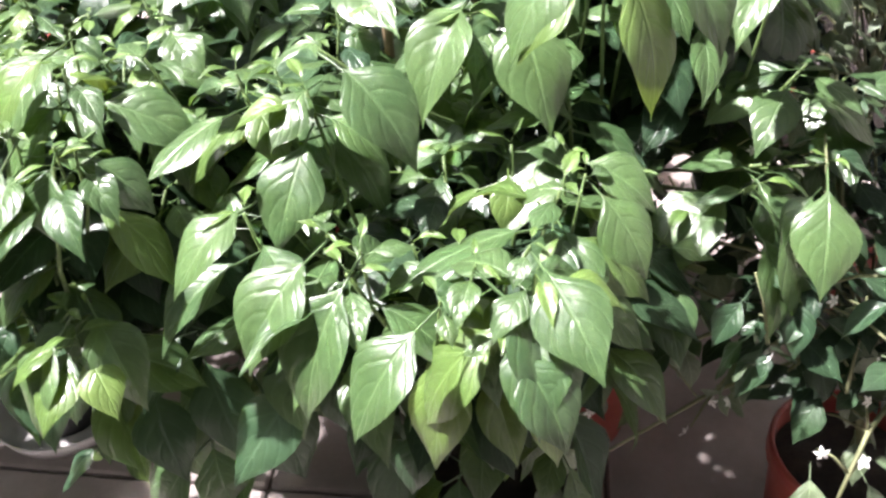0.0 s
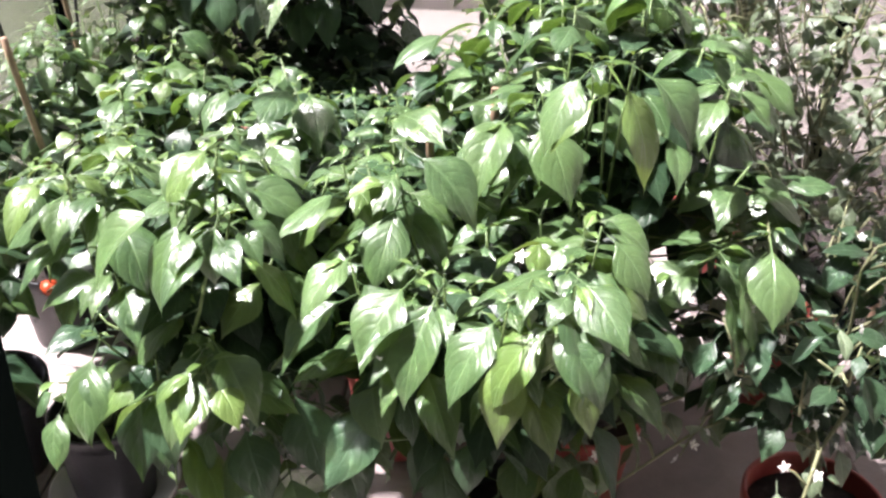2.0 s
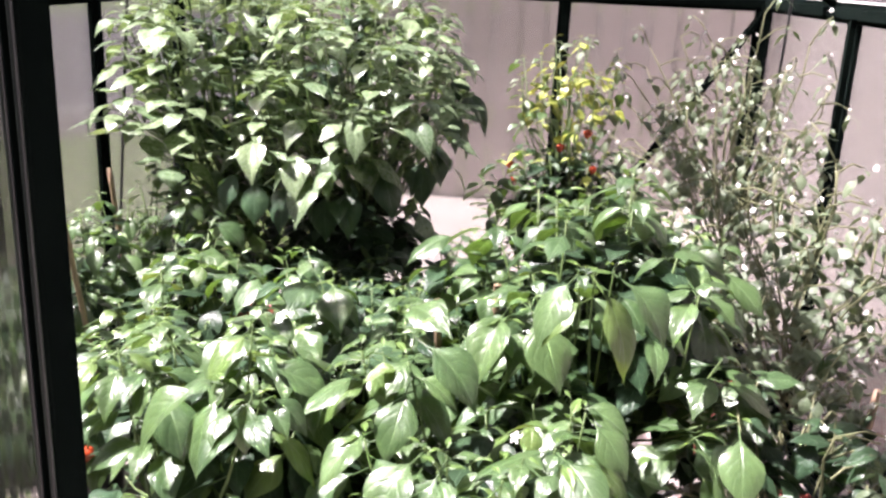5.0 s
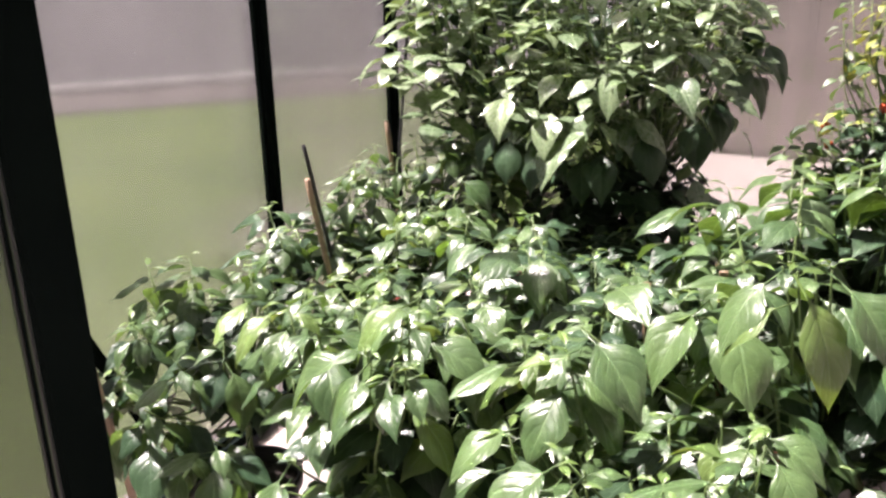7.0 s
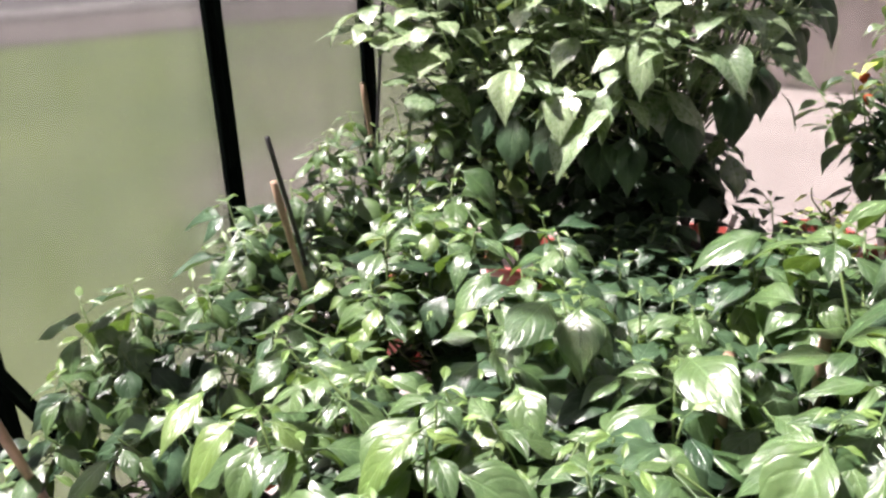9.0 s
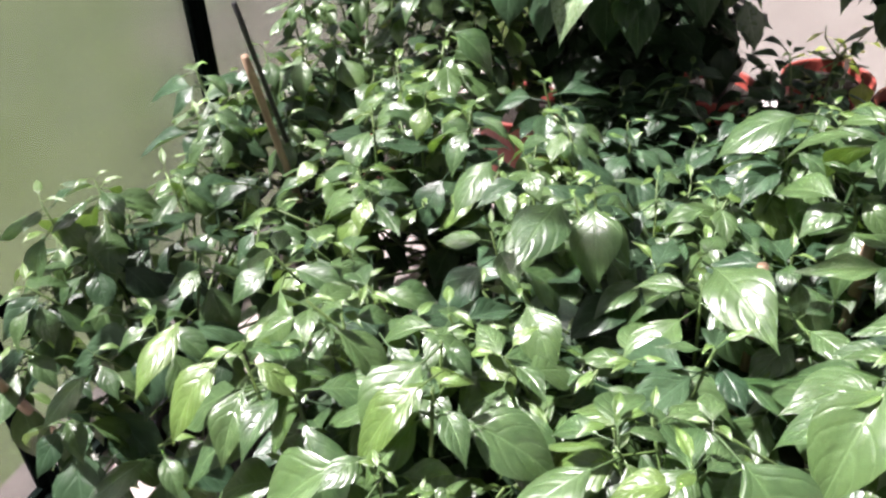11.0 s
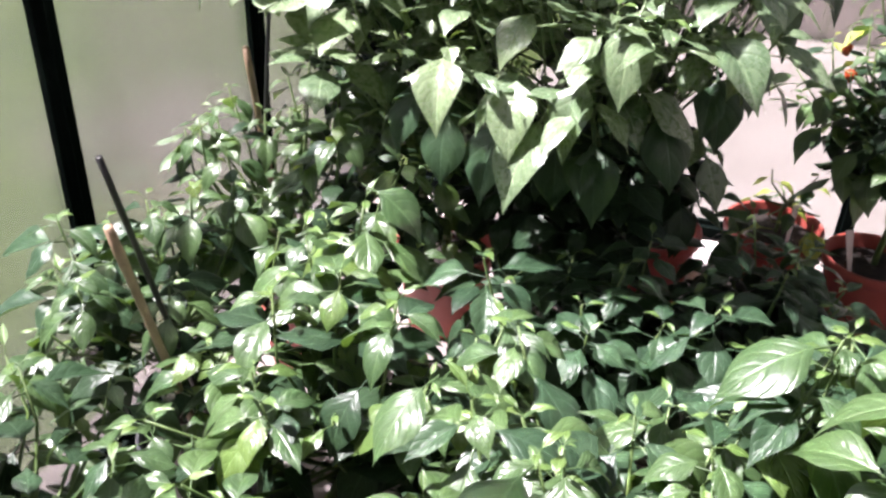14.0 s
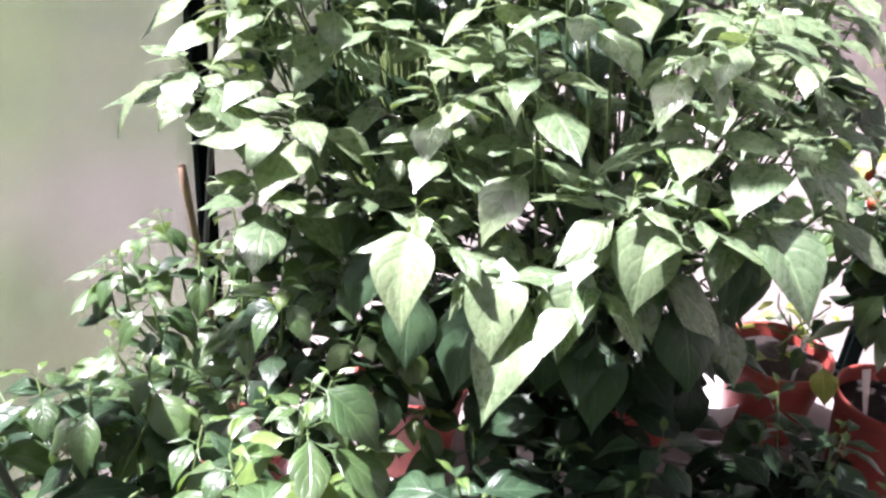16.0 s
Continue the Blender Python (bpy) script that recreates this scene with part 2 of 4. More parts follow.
def add_box(bm, lo, hi, bevel=0.0):
    ret = bmesh.ops.create_cube(bm, size=1)
    lo, hi = Vector(lo), Vector(hi)
    bmesh.ops.transform(bm, matrix=Matrix.Translation((lo + hi) / 2) @ Matrix.Diagonal((*(hi - lo), 1)), verts=ret["verts"])
    if bevel:
        edges = {e for v in ret["verts"] for e in v.link_edges}
        bmesh.ops.bevel(bm, geom=list(edges), offset=bevel, segments=1, affect="EDGES")
    return bm


def box(lo, hi, bevel=0.0):
    return add_box(bmesh.new(), lo, hi, bevel)


def add_tube(bm, pts, radii, sides=6, caps=True):
    """A round bar along points, tapering by radii."""
    pts = [Vector(p) for p in pts]
    rings, side = [], None
    for i, p in enumerate(pts):
        d = (pts[min(i + 1, len(pts) - 1)] - pts[max(i - 1, 0)]).normalized()
        ref = side if side is not None else (Vector((1, 0, 0)) if abs(d.x) < 0.8 else Vector((0, 1, 0)))
        u = (ref - d * ref.dot(d)).normalized()
        side = u
        w = d.cross(u)
        rings.append([bm.verts.new(p + radii[i] * (math.cos(2 * math.pi * k / sides) * u + math.sin(2 * math.pi * k / sides) * w)) for k in range(sides)])
    for a, b in zip(rings, rings[1:]):
        for k in range(sides):
            bm.faces.new((a[k], a[(k + 1) % sides], b[(k + 1) % sides], b[k]))
    if caps:
        bm.faces.new(rings[-1])
        bm.faces.new(rings[0][::-1])
    return bm


def tube(pts, radii, sides=6):
    return add_tube(bmesh.new(), pts, radii, sides)


def lathe(profile, sides=40):
    """A turned body from (radius, height) pairs."""
    bm = bmesh.new()
    rings = []
    for r, z in profile:
        rings.append([bm.verts.new((r * math.cos(2 * math.pi * k / sides), r * math.sin(2 * math.pi * k / sides), z)) for k in range(sides)] if r > 1e-6 else [bm.verts.new((0, 0, z))])
    for a, b in zip(rings, rings[1:]):
        for k in range(sides):
            j = (k + 1) % sides
            if len(a) == 1:
                bm.faces.new((a[0], b[j], b[k]))
            elif len(b) == 1:
                bm.faces.new((a[k], a[j], b[0]))
            else:
                bm.faces.new((a[k], a[j], b[j], b[k]))
    return bm


# ---- the ground outside ----
def sheet(x0, y0, x1, y1, z):
    bm = bmesh.new()
    bm.faces.new([bm.verts.new(p) for p in ((x0, y0, z), (x1, y0, z), (x1, y1, z), (x0, y1, z))])
    return bm


LEFT, RIGHT, FRONT, BACK = -1.21, 0.81, 0.16, 2.74
EAVE, RIDGE, FLOOR = 1.185, 1.88, 0.0
MIDX = (LEFT + RIGHT) / 2

solid("ground", sheet(-600, -600, 600, 600, -0.06), GRASS, "mown green lawn reaching away from the greenhouse", kind="structure")
solid("pavement", box((-0.95, 2.78, -0.058), (1.5, 4.8, -0.035)), PAVING, "pale sunlit gravel apron around the greenhouse", kind="structure")
solid("path", box((RIGHT + 0.05, -1.7, -0.058), (1.5, 2.78, -0.036)), PAVING, "pale gravel path beside the greenhouse", kind="structure")
# added wall, never in view: keeps sky light off the door side
solid("light_block_wall", box((-6, -1.9, -0.06), (6, -1.7, 3.0), 0.01), DARK_BLOCKER, "added unseen dark wall blocking light from the door side", kind="structure")
# a lane runs slantwise past the lawn: a strip of worn paving, a pale kerb, asphalt
LANE = Matrix.Translation((-4.6, 4.75, 0)) @ Matrix.Rotation(radians(-46), 4, "Z")
for name, x0, x1, z1, mat, label in (("footway", -0.84, 0.0, -0.047, FOOTWAY, "grey-brown trodden footway between lawn and lane"),
                                     ("road", -16.0, -0.98, -0.05, ASPHALT, "dark grey asphalt lane beyond the lawn")):
    solid(name, box((x0, -30, -0.058), (x1, 30, z1)), mat, label, kind="structure").matrix_world = LANE
kerb = thing("kerb", (0, 0, 0), "pale stone kerb between footway and lane", "kerb", kind="structure")
kerb.matrix_world = LANE @ Matrix.Translation((-0.91, 0, -0.06))
kerb_mesh = finish("kerb_stone", box((-0.06, -0.49, 0), (0.06, 0.49, 0.06), 0.012), KERB, False)
for i in range(30):
    part("kerb_stone", kerb_mesh, KERB, kerb).location = (0, -12 + i, 0)

fence = thing("fence", (0, 4.84, -0.06), "pale weathered board fence behind the greenhouse", "fence", kind="structure")
rng = random.Random(5)
board = finish("board", box((-0.068, -0.011, 0.02), (0.068, 0.011, 1.62), 0.004), FENCE_WOOD, False)
for i in range(19):
    b = part("board", board, FENCE_WOOD, fence)
    b.location = (-1.2 + i * 0.145, rng.uniform(-0.004, 0.004), rng.uniform(-0.01, 0.01))
for z in (0.35, 1.3):
    part("rail", box((-1.27, 0.012, z), (1.48, 0.05, z + 0.08), 0.004), FENCE_WOOD, fence, smooth=False)
for i in range(3):
    part("post", box((-1.25 + i * 1.28, 0.05, 0), (-1.16 + i * 1.28, 0.14, 1.6), 0.006), FENCE_WOOD, fence, smooth=False)
solid("garden_wall", box((1.5, -1.7, -0.06), (1.7, 5.38, 1.9), 0.01), PLASTER, "pale plastered garden wall beside the greenhouse", kind="structure")

# ---- greenhouse floor: slabs with open joints ----
floor = solid("floor", box((LEFT - 0.03, -1.7, -0.034), (RIGHT + 0.03, BACK + 0.03, -0.012)), JOINT, "grey-brown concrete slab floor with dirty joints", kind="structure")
rng = random.Random(11)
slab_meshes = []
SL = 0.5
for k in range(4):
    bm = box((-SL / 2 + 0.003, -SL / 2 + 0.003, -0.04), (SL / 2 - 0.003, SL / 2 - 0.003, 0), 0.004)
    slab_meshes.append(finish("slab", bm, SLAB, False))
for i in range(5):
    for j in range(1, 10):
        s = part("slab", slab_meshes[(i + j) % 4], SLAB, floor)
        x, y = LEFT - 0.12 + SL * (i + 0.5), -2.2 + SL * (j + 0.5)
        if x - SL / 2 > RIGHT + 0.02:
            continue
        s.location = (x, y, rng.uniform(-0.003, 0.0))
        s.rotation_euler = (rng.uniform(-0.004, 0.004), rng.uniform(-0.004, 0.004), rng.choice((0, math.pi / 2)))


# ---- the greenhouse shell ----
def profile_bar(a, b, width, depth, normal, lip=0.006):
    """An aluminium bar: a flat web with a raised middle rib on its inner face."""
    a, b, n = Vector(a), Vector(b), Vector(normal).normalized()
    d = (b - a).normalized()
    w = d.cross(n).normalized()
    bm = bmesh.new()
    for hw, lo, hi in ((width / 2, 0, depth * 0.45), (width / 4, depth * 0.45, depth)):
        pts = [(-hw, lo), (hw, lo), (hw, hi), (-hw, hi)]
        r0 = [bm.verts.new(a + w * p + n * q) for p, q in pts]
        r1 = [bm.verts.new(b + w * p + n * q) for p, q in pts]
        for k in range(4):
            bm.faces.new((r0[k], r0[(k + 1) % 4], r1[(k + 1) % 4], r1[k]))
        bm.faces.new(r0[::-1])
        bm.faces.new(r1)
    bmesh.ops.recalc_face_normals(bm, faces=bm.faces[:])
    return bm


def bar(name, parent, a, b, width, depth, normal, label=""):
    return part(name, profile_bar(a, b, width, depth, normal), FRAME, parent, label, smooth=False)


def panel(parent, lo, hi, mat=SHEET):
    p = part("panel", box(lo, hi), mat, parent, "milky twin-wall polycarbonate sheet", smooth=False)
    return p


TH = 0.008
wall_left = thing("wall_left", (0, 0, 0), "greenhouse side wall, dark metal frame with milky plastic panels", "wall", kind="structure")
ys = [FRONT, 0.85, 1.5, 2.115, BACK]
for y0, y1 in zip(ys, ys[1:]):
    panel(wall_left, (LEFT - TH, y0 + 0.004, 0.05), (LEFT, y1 - 0.004, EAVE - 0.01)).visible_shadow = False
for y in ys[1:-1]:
    bar("post", wall_left, (LEFT, y, 0.02), (LEFT, y, EAVE), 0.042, 0.026, (1, 0, 0))
bar("rail", wall_left, (LEFT, FRONT, EAVE - 0.03), (LEFT, BACK, EAVE - 0.03), 0.08, 0.03, (1, 0, 0))
bar("rail", wall_left, (LEFT, FRONT, 0.03), (LEFT, BACK, 0.03), 0.05, 0.03, (1, 0, 0))
bar("brace", wall_left, (LEFT + 0.028, 0.72, 0.78), (LEFT + 0.028, 1.06, 0.04), 0.026, 0.01, (1, 0, 0), "dark diagonal brace")

wall_right = thing("wall_right", (0, 0, 0), "greenhouse side wall, dark metal frame with milky plastic panels", "wall", kind="structure")
yr = [FRONT, 0.68, 1.32, 1.945, BACK]
for y0, y1 in zip(yr, yr[1:]):
    panel(wall_right, (RIGHT, y0 + 0.004, 0.05), (RIGHT + TH, y1 - 0.004, EAVE - 0.01))
for y in yr[1:-1]:
    bar("post", wall_right, (RIGHT, y, 0.02), (RIGHT, y, EAVE), 0.042, 0.026, (-1, 0, 0))
bar("rail", wall_right, (RIGHT, FRONT, EAVE), (RIGHT, BACK, EAVE), 0.05, 0.03, (-1, 0, 0))
bar("rail", wall_right, (RIGHT, FRONT, 0.03), (RIGHT, BACK, 0.03), 0.05, 0.03, (-1, 0, 0))


def gable(parent, y, xs, n, gap=()):
    """An end wall with its triangle; gap: bays left open for a door."""
    out = TH * (1 if n < 0 else -1)
    for i, (x0, x1) in enumerate(zip(xs, xs[1:])):
        if i not in gap:
            panel(parent, (x0 + 0.004, min(y, y + out), 0.05), (x1 - 0.004, max(y, y + out), EAVE - 0.01), DOOR_SHEET if gap else SHEET).visible_shadow = False
    bm = bmesh.new()
    a = [bm.verts.new(p) for p in ((LEFT, y, EAVE + 0.02), (RIGHT, y, EAVE + 0.02), (MIDX, y, RIDGE))]
    b = [bm.verts.new(v.co + Vector((0, out, 0))) for v in a]
    bm.faces.new(a)
    bm.faces.new(b[::-1])
    for k in range(3):
        bm.faces.new((a[k], b[k], b[(k + 1) % 3], a[(k + 1) % 3]))
    bmesh.ops.recalc_face_normals(bm, faces=bm.faces[:])
    if not gap:
        g = part("panel", bm, SHEET, parent, smooth=False)
        g.visible_shadow = False  # lets the daylight in
    else:
        bm.free()


wall_back = thing("wall_back", (0, 0, 0), "greenhouse end wall, dark metal frame with milky plastic panels", "wall", kind="structure")
xs = [LEFT, -0.54, 0.135, RIGHT]
gable(wall_back, BACK, xs, -1)
for x in xs[1:-1]:
    bar("post", wall_back, (x, BACK, 0.02), (x, BACK, EAVE), 0.042, 0.026, (0, -1, 0))
for x in (LEFT + 0.02, RIGHT - 0.02):
    bar("corner_post", wall_back, (x, BACK, 0.0), (x, BACK, EAVE), 0.06, 0.04, (0, -1, 0))
bar("rail", wall_back, (LEFT, BACK, EAVE), (RIGHT, BACK, EAVE), 0.05, 0.03, (0, -1, 0))
bar("rail", wall_back, (LEFT, BACK, 0.03), (RIGHT, BACK, 0.03), 0.05, 0.03, (0, -1, 0))
bar("brace", wall_back, (RIGHT - 0.03, BACK - 0.03, EAVE - 0.03), (0.24, BACK - 0.03, 0.33), 0.026, 0.01, (0, -1, 0), "dark diagonal brace")

wall_front = thing("wall_front", (0, 0, 0), "greenhouse door wall of milky panels with an open doorway", "wall", kind="structure")
xf = [LEFT, -0.80, -0.372, 0.40, RIGHT]
gable(wall_front, FRONT, xf, 1, gap=(2,))
bar("post", wall_front, (-0.80, FRONT, 0.02), (-0.80, FRONT, EAVE), 0.042, 0.026, (0, 1, 0))
jamb = part("door_jamb", box((-0.372, FRONT - 0.04, 0), (-0.357, FRONT + 0.005, 1.78), 0.003), FRAME, wall_front, "dark metal door jamb", smooth=False)
for x in (-0.3705, -0.3615):
    part("rib", box((x, FRONT - 0.0435, 0.002), (x + 0.0035, FRONT - 0.0405, 1.778), 0.0008), FRAME_EDGE, jamb, smooth=False)
part("door_jamb", box((0.385, FRONT - 0.05, 0), (0.42, FRONT, 1.78), 0.003), FRAME, wall_front, "dark metal door jamb", smooth=False)
bar("rail", wall_front, (LEFT, FRONT, 0.03), (-0.392, FRONT, 0.03), 0.05, 0.03, (0, 1, 0))

roof = thing("roof", (0, 0, 0), "low gabled roof of milky plastic panels on dark bars", "roof", kind="structure")
for x_e, sgn in ((LEFT, 1), (RIGHT, -1)):
    bm = bmesh.new()
    q = [(x_e, FRONT, EAVE + 0.03), (x_e, BACK, EAVE + 0.03), (MIDX, BACK, RIDGE + 0.03), (MIDX, FRONT, RIDGE + 0.03)]
    lo = [bm.verts.new(p) for p in q]
    hi = [bm.verts.new(Vector(p) + Vector((0, 0, TH))) for p in q]
    bm.faces.new(lo)
    bm.faces.new(hi[::-1])
    for k in range(4):
        bm.faces.new((lo[k], hi[k], hi[(k + 1) % 4], lo[(k + 1) % 4]))
    bmesh.ops.recalc_face_normals(bm, faces=bm.faces[:])
    r = part("panel", bm, ROOF_SHEET, roof, "milky twin-wall polycarbonate sheet", smooth=False)
    r.visible_shadow = False
    for y in ys[1:-1]:
        bar("rafter", roof, (x_e, y, EAVE + 0.02), (MIDX, y, RIDGE + 0.02), 0.036, 0.022, (0, 0, -1))
bar("ridge", roof, (MIDX, FRONT, RIDGE + 0.02), (MIDX, BACK, RIDGE + 0.02), 0.06, 0.03, (0, 0, -1))


# ---- leaves, flowers and fruits: meshes shared by all plants ----
STALK = 0.26


def leaf_mesh(mat, width=0.6, fold=0.22, curl=0.3, wave=0.02, twist=0.0, seed=0, rows=13, cols=7):
    """A pointed oval blade one unit long on a short stalk; origin at the stalk's foot, blade along +y, upper face +z."""
    rnd = random.Random(seed)
    bm = bmesh.new()
    uv = bm.loops.layers.uv.new("UVMap")
    at = {}
    ph, lop = rnd.uniform(0, 6.28), rnd.uniform(-0.06, 0.06)
    grid = []
    outline_s = (0, 0.04, 0.1, 0.2, 0.3, 0.4, 0.52, 0.64, 0.75, 0.84, 0.92, 1)
    outline_w = (0, 0.18, 0.42, 0.76, 0.95, 1.0, 0.92, 0.71, 0.44, 0.23, 0.08, 0)
    for i in range(rows):
        t = i / (rows - 1)
        s = 0.55 * t + 0.45 * t * t * (3 - 2 * t) if 0 < i < rows - 1 else t
        w = width * 0.5 * float(np.interp(s, outline_s, outline_w))
        ang = curl * s * 1.25
        y = STALK + (math.sin(ang) / (curl * 1.25))
        z = -(1 - math.cos(ang)) / (curl * 1.25)
        if i in (0, rows - 1):
            v = bm.verts.new((lop * s * 0.5, y, z))
            at[v] = (0.5, t)
            grid.append([v])
            continue
        row = []
        for c in range(cols):
            k = 2 * c / (cols - 1) - 1
            x = w * k
            up = fold * abs(k) * w * 1.7 - 0.3 * abs(k) ** 2 * w * (1 + 0.6 * curl)
            up += wave * math.sin(ph + 11 * s + (1.7 if k > 0 else 0)) * abs(k)
            a = twist * s
            v = bm.verts.new((x * math.cos(a) + lop * s * 0.5, y + 0.02 * abs(k) * (1 - s), z + up + x * math.sin(a)))
            at[v] = (0.5 + 0.5 * k, t)
            row.append(v)
        grid.append(row)
    for a, b in zip(grid, grid[1:]):
        if len(a) == 1:
            for k in range(cols - 1):
                bm.faces.new((a[0], b[k + 1], b[k]))
        elif len(b) == 1:
            for k in range(cols - 1):
                bm.faces.new((a[k], a[k + 1], b[0]))
        else:
            for k in range(cols - 1):
                bm.faces.new((a[k], a[k + 1], b[k + 1], b[k]))
    r = 0.013
    ring0 = [bm.verts.new((r * math.cos(2.1 * k), -0.0, r * math.sin(2.1 * k) - 0.05)) for k in range(3)]
    ring1 = [bm.verts.new((r * math.cos(2.1 * k), STALK + 0.03, r * math.sin(2.1 * k) - r)) for k in range(3)]
    for k in range(3):
        bm.faces.new((ring0[k], ring0[(k + 1) % 3], ring1[(k + 1) % 3], ring1[k]))
    for f in bm.faces:
        for lp in f.loops:
            lp[uv].uv = at.get(lp.vert, (0.5, 0.5))
    return finish("leaf", bm, mat)


def leaf_set(mat, n, wide=0.54, curl=(0.2, 0.95), seed=0):
    rnd = random.Random(seed)
    return [leaf_mesh(mat, wide * rnd.uniform(0.86, 1.14), rnd.uniform(0.12, 0.5), rnd.uniform(*curl), rnd.uniform(0.01, 0.032), rnd.uniform(-0.4, 0.4), seed + i) for i in range(n)]


MATURE = leaf_set(LEAF, 8, seed=1)
BRIGHT = leaf_set(LEAF_BRIGHT, 6, seed=120)
YOUNG = leaf_set(LEAF_YOUNG, 5, 0.34, (0.3, 0.9), seed=20)
DARK = leaf_set(LEAF_DARK_SHADED, 6, seed=40)
ARCHED = leaf_set(LEAF, 5, 0.57, (0.6, 0.82), seed=140) + leaf_set(LEAF_BRIGHT, 3, 0.57, (0.6, 0.82), seed=160)
LEVEL = leaf_set(LEAF_SUN_PALED, 8, 0.42, (0.2, 0.6), seed=180)
ARCHED_SHADED = leaf_set(LEAF_DARK_SHADED, 4, 0.56, (0.6, 0.82), seed=240)
ARCHED_SUN_PALED = leaf_set(LEAF_SUN_PALED, 5, 0.58, (0.6, 0.82), seed=220)
YELLOW = leaf_set(LEAF_YELLOW, 4, seed=60)
GREY = leaf_set(LEAF_GREY, 6, 0.46, (0.2, 0.9), seed=80)


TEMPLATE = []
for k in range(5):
    me = leaf_mesh(LEAF_INNER_SHADED, 0.6, 0.15 + 0.06 * k, 0.3 + 0.18 * k, 0.015, 0.1 * (k - 2), 90 + k, rows=7, cols=5)
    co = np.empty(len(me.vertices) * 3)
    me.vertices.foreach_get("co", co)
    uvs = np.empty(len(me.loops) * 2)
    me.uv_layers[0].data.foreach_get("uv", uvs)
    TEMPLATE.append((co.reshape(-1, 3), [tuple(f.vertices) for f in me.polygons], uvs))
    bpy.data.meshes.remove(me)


def leaf_cloud(poses, mat, rnd):
    """Many small leaves, one mesh."""
    cos, faces, uvs, base = [], [], [], 0
    for m in poses:
        co, fs, uv = rnd.choice(TEMPLATE)
        a = np.array(m)
        cos.append(co @ a[:3, :3].T + a[:3, 3])
        faces += [tuple(i + base for i in f) for f in fs]
        uvs.append(uv)
        base += len(co)
    me = bpy.data.meshes.new("inner_foliage")
    me.from_pydata(np.concatenate(cos).tolist(), [], faces)
    me.uv_layers.new(name="UVMap").data.foreach_set("uv", np.concatenate(uvs))
    me.materials.append(mat)
    me.shade_smooth()
    return me


def flower_mesh():
    """Five white pointed petals round a short pale cone, facing along +y."""
    bm = bmesh.new()
    for k in range(5):
        a = 2 * math.pi * k / 5
        c, s = math.cos(a), math.sin(a)
        vs = []
        for p, q in ((0.05, 0.1), (0.3, 0.55), (0.0, 1.05), (-0.3, 0.55), (-0.05, 0.1)):
            x, z = q, p
            vs.append(bm.verts.new((x * c - z * s, 0.2 - 0.45 * q * q * 0.6, x * s + z * c)))
        bm.faces.new(vs)
    add_tube(bm, [(0, -0.1, 0), (0, 0.35, 0)], [0.16, 0.08], 6)
    return finish("flower", bm, PETAL, False)


FLOWER = flower_mesh()


def fruit_mesh(mat, seed):
    """A small wrinkled lantern-shaped pod hanging along -z."""
    bm = lathe([(0, 0.0), (0.22, -0.02), (0.42, -0.16), (0.46, -0.38), (0.36, -0.62), (0.22, -0.84), (0.08, -0.98), (0, -1.02)], 14)
    rnd = random.Random(seed)
    for v in bm.verts:
        a = math.atan2(v.co.y, v.co.x)
        f = 1 + 0.13 * math.sin(4 * a + 5 * v.co.z) + rnd.uniform(-0.03, 0.03)
        v.co.x *= f
        v.co.y *= f
    return finish("fruit", bm, mat)


PODS = [fruit_mesh(FRUIT, 3), fruit_mesh(FRUIT, 4)]
PODS_GREEN = [fruit_mesh(FRUIT_GREEN, 6)]


def pose_along(origin, d, up, size):
    d = Vector(d).normalized()
    up = Vector(up)
    up = up - d * up.dot(d)
    if up.length < 1e-4:
        up = Vector((d.z, 0.1, -d.x + 0.05))
        up = up - d * up.dot(d)
    up.normalize()
    x = d.cross(up)
    m = Matrix((x, d, up)).transposed().to_4x4()
    return Matrix.Translation(origin) @ m @ Matrix.Diagonal((size, size, size, 1))


def set_part(name, mesh, parent, m):
    ob = new(name, mesh)
    ob.parent = parent
    ob.matrix_basis = m
    return ob


def pot_parts(plant, r, h, mat, label, saucer=False):
    part("pot", lathe([(0, 0.004), (r * 0.72, 0), (r * 0.74, 0.006), (r * 0.93, h - 0.03), (r * 0.94, h - 0.028), (r, h - 0.027), (r * 1.01, h - 0.004), (r, h), (r * 0.95, h), (r * 0.94, h - 0.004), (r * 0.9, h - 0.05), (r * 0.8, h - 0.12), (0, h - 0.14)]), mat, plant, label)
    bm = lathe([(r * 0.905, h - 0.034), (r * 0.6, h - 0.024), (r * 0.25, h - 0.018), (0, h - 0.02)], 24)
    for v in bm.verts:
        v.co.z += 0.006 * noise.noise(v.co * 45)
    part("soil", bm, SOIL, plant, "dark potting soil")
    if saucer:
        part("saucer", lathe([(0, -0.0), (r * 1.12, 0.0), (r * 1.25, 0.03), (r * 1.22, 0.031), (r * 1.1, 0.006), (0, 0.006)]), PALE_PLASTIC, plant, "white plastic saucer")


PLANTS = []
TIPS = []
SINGLE = 300
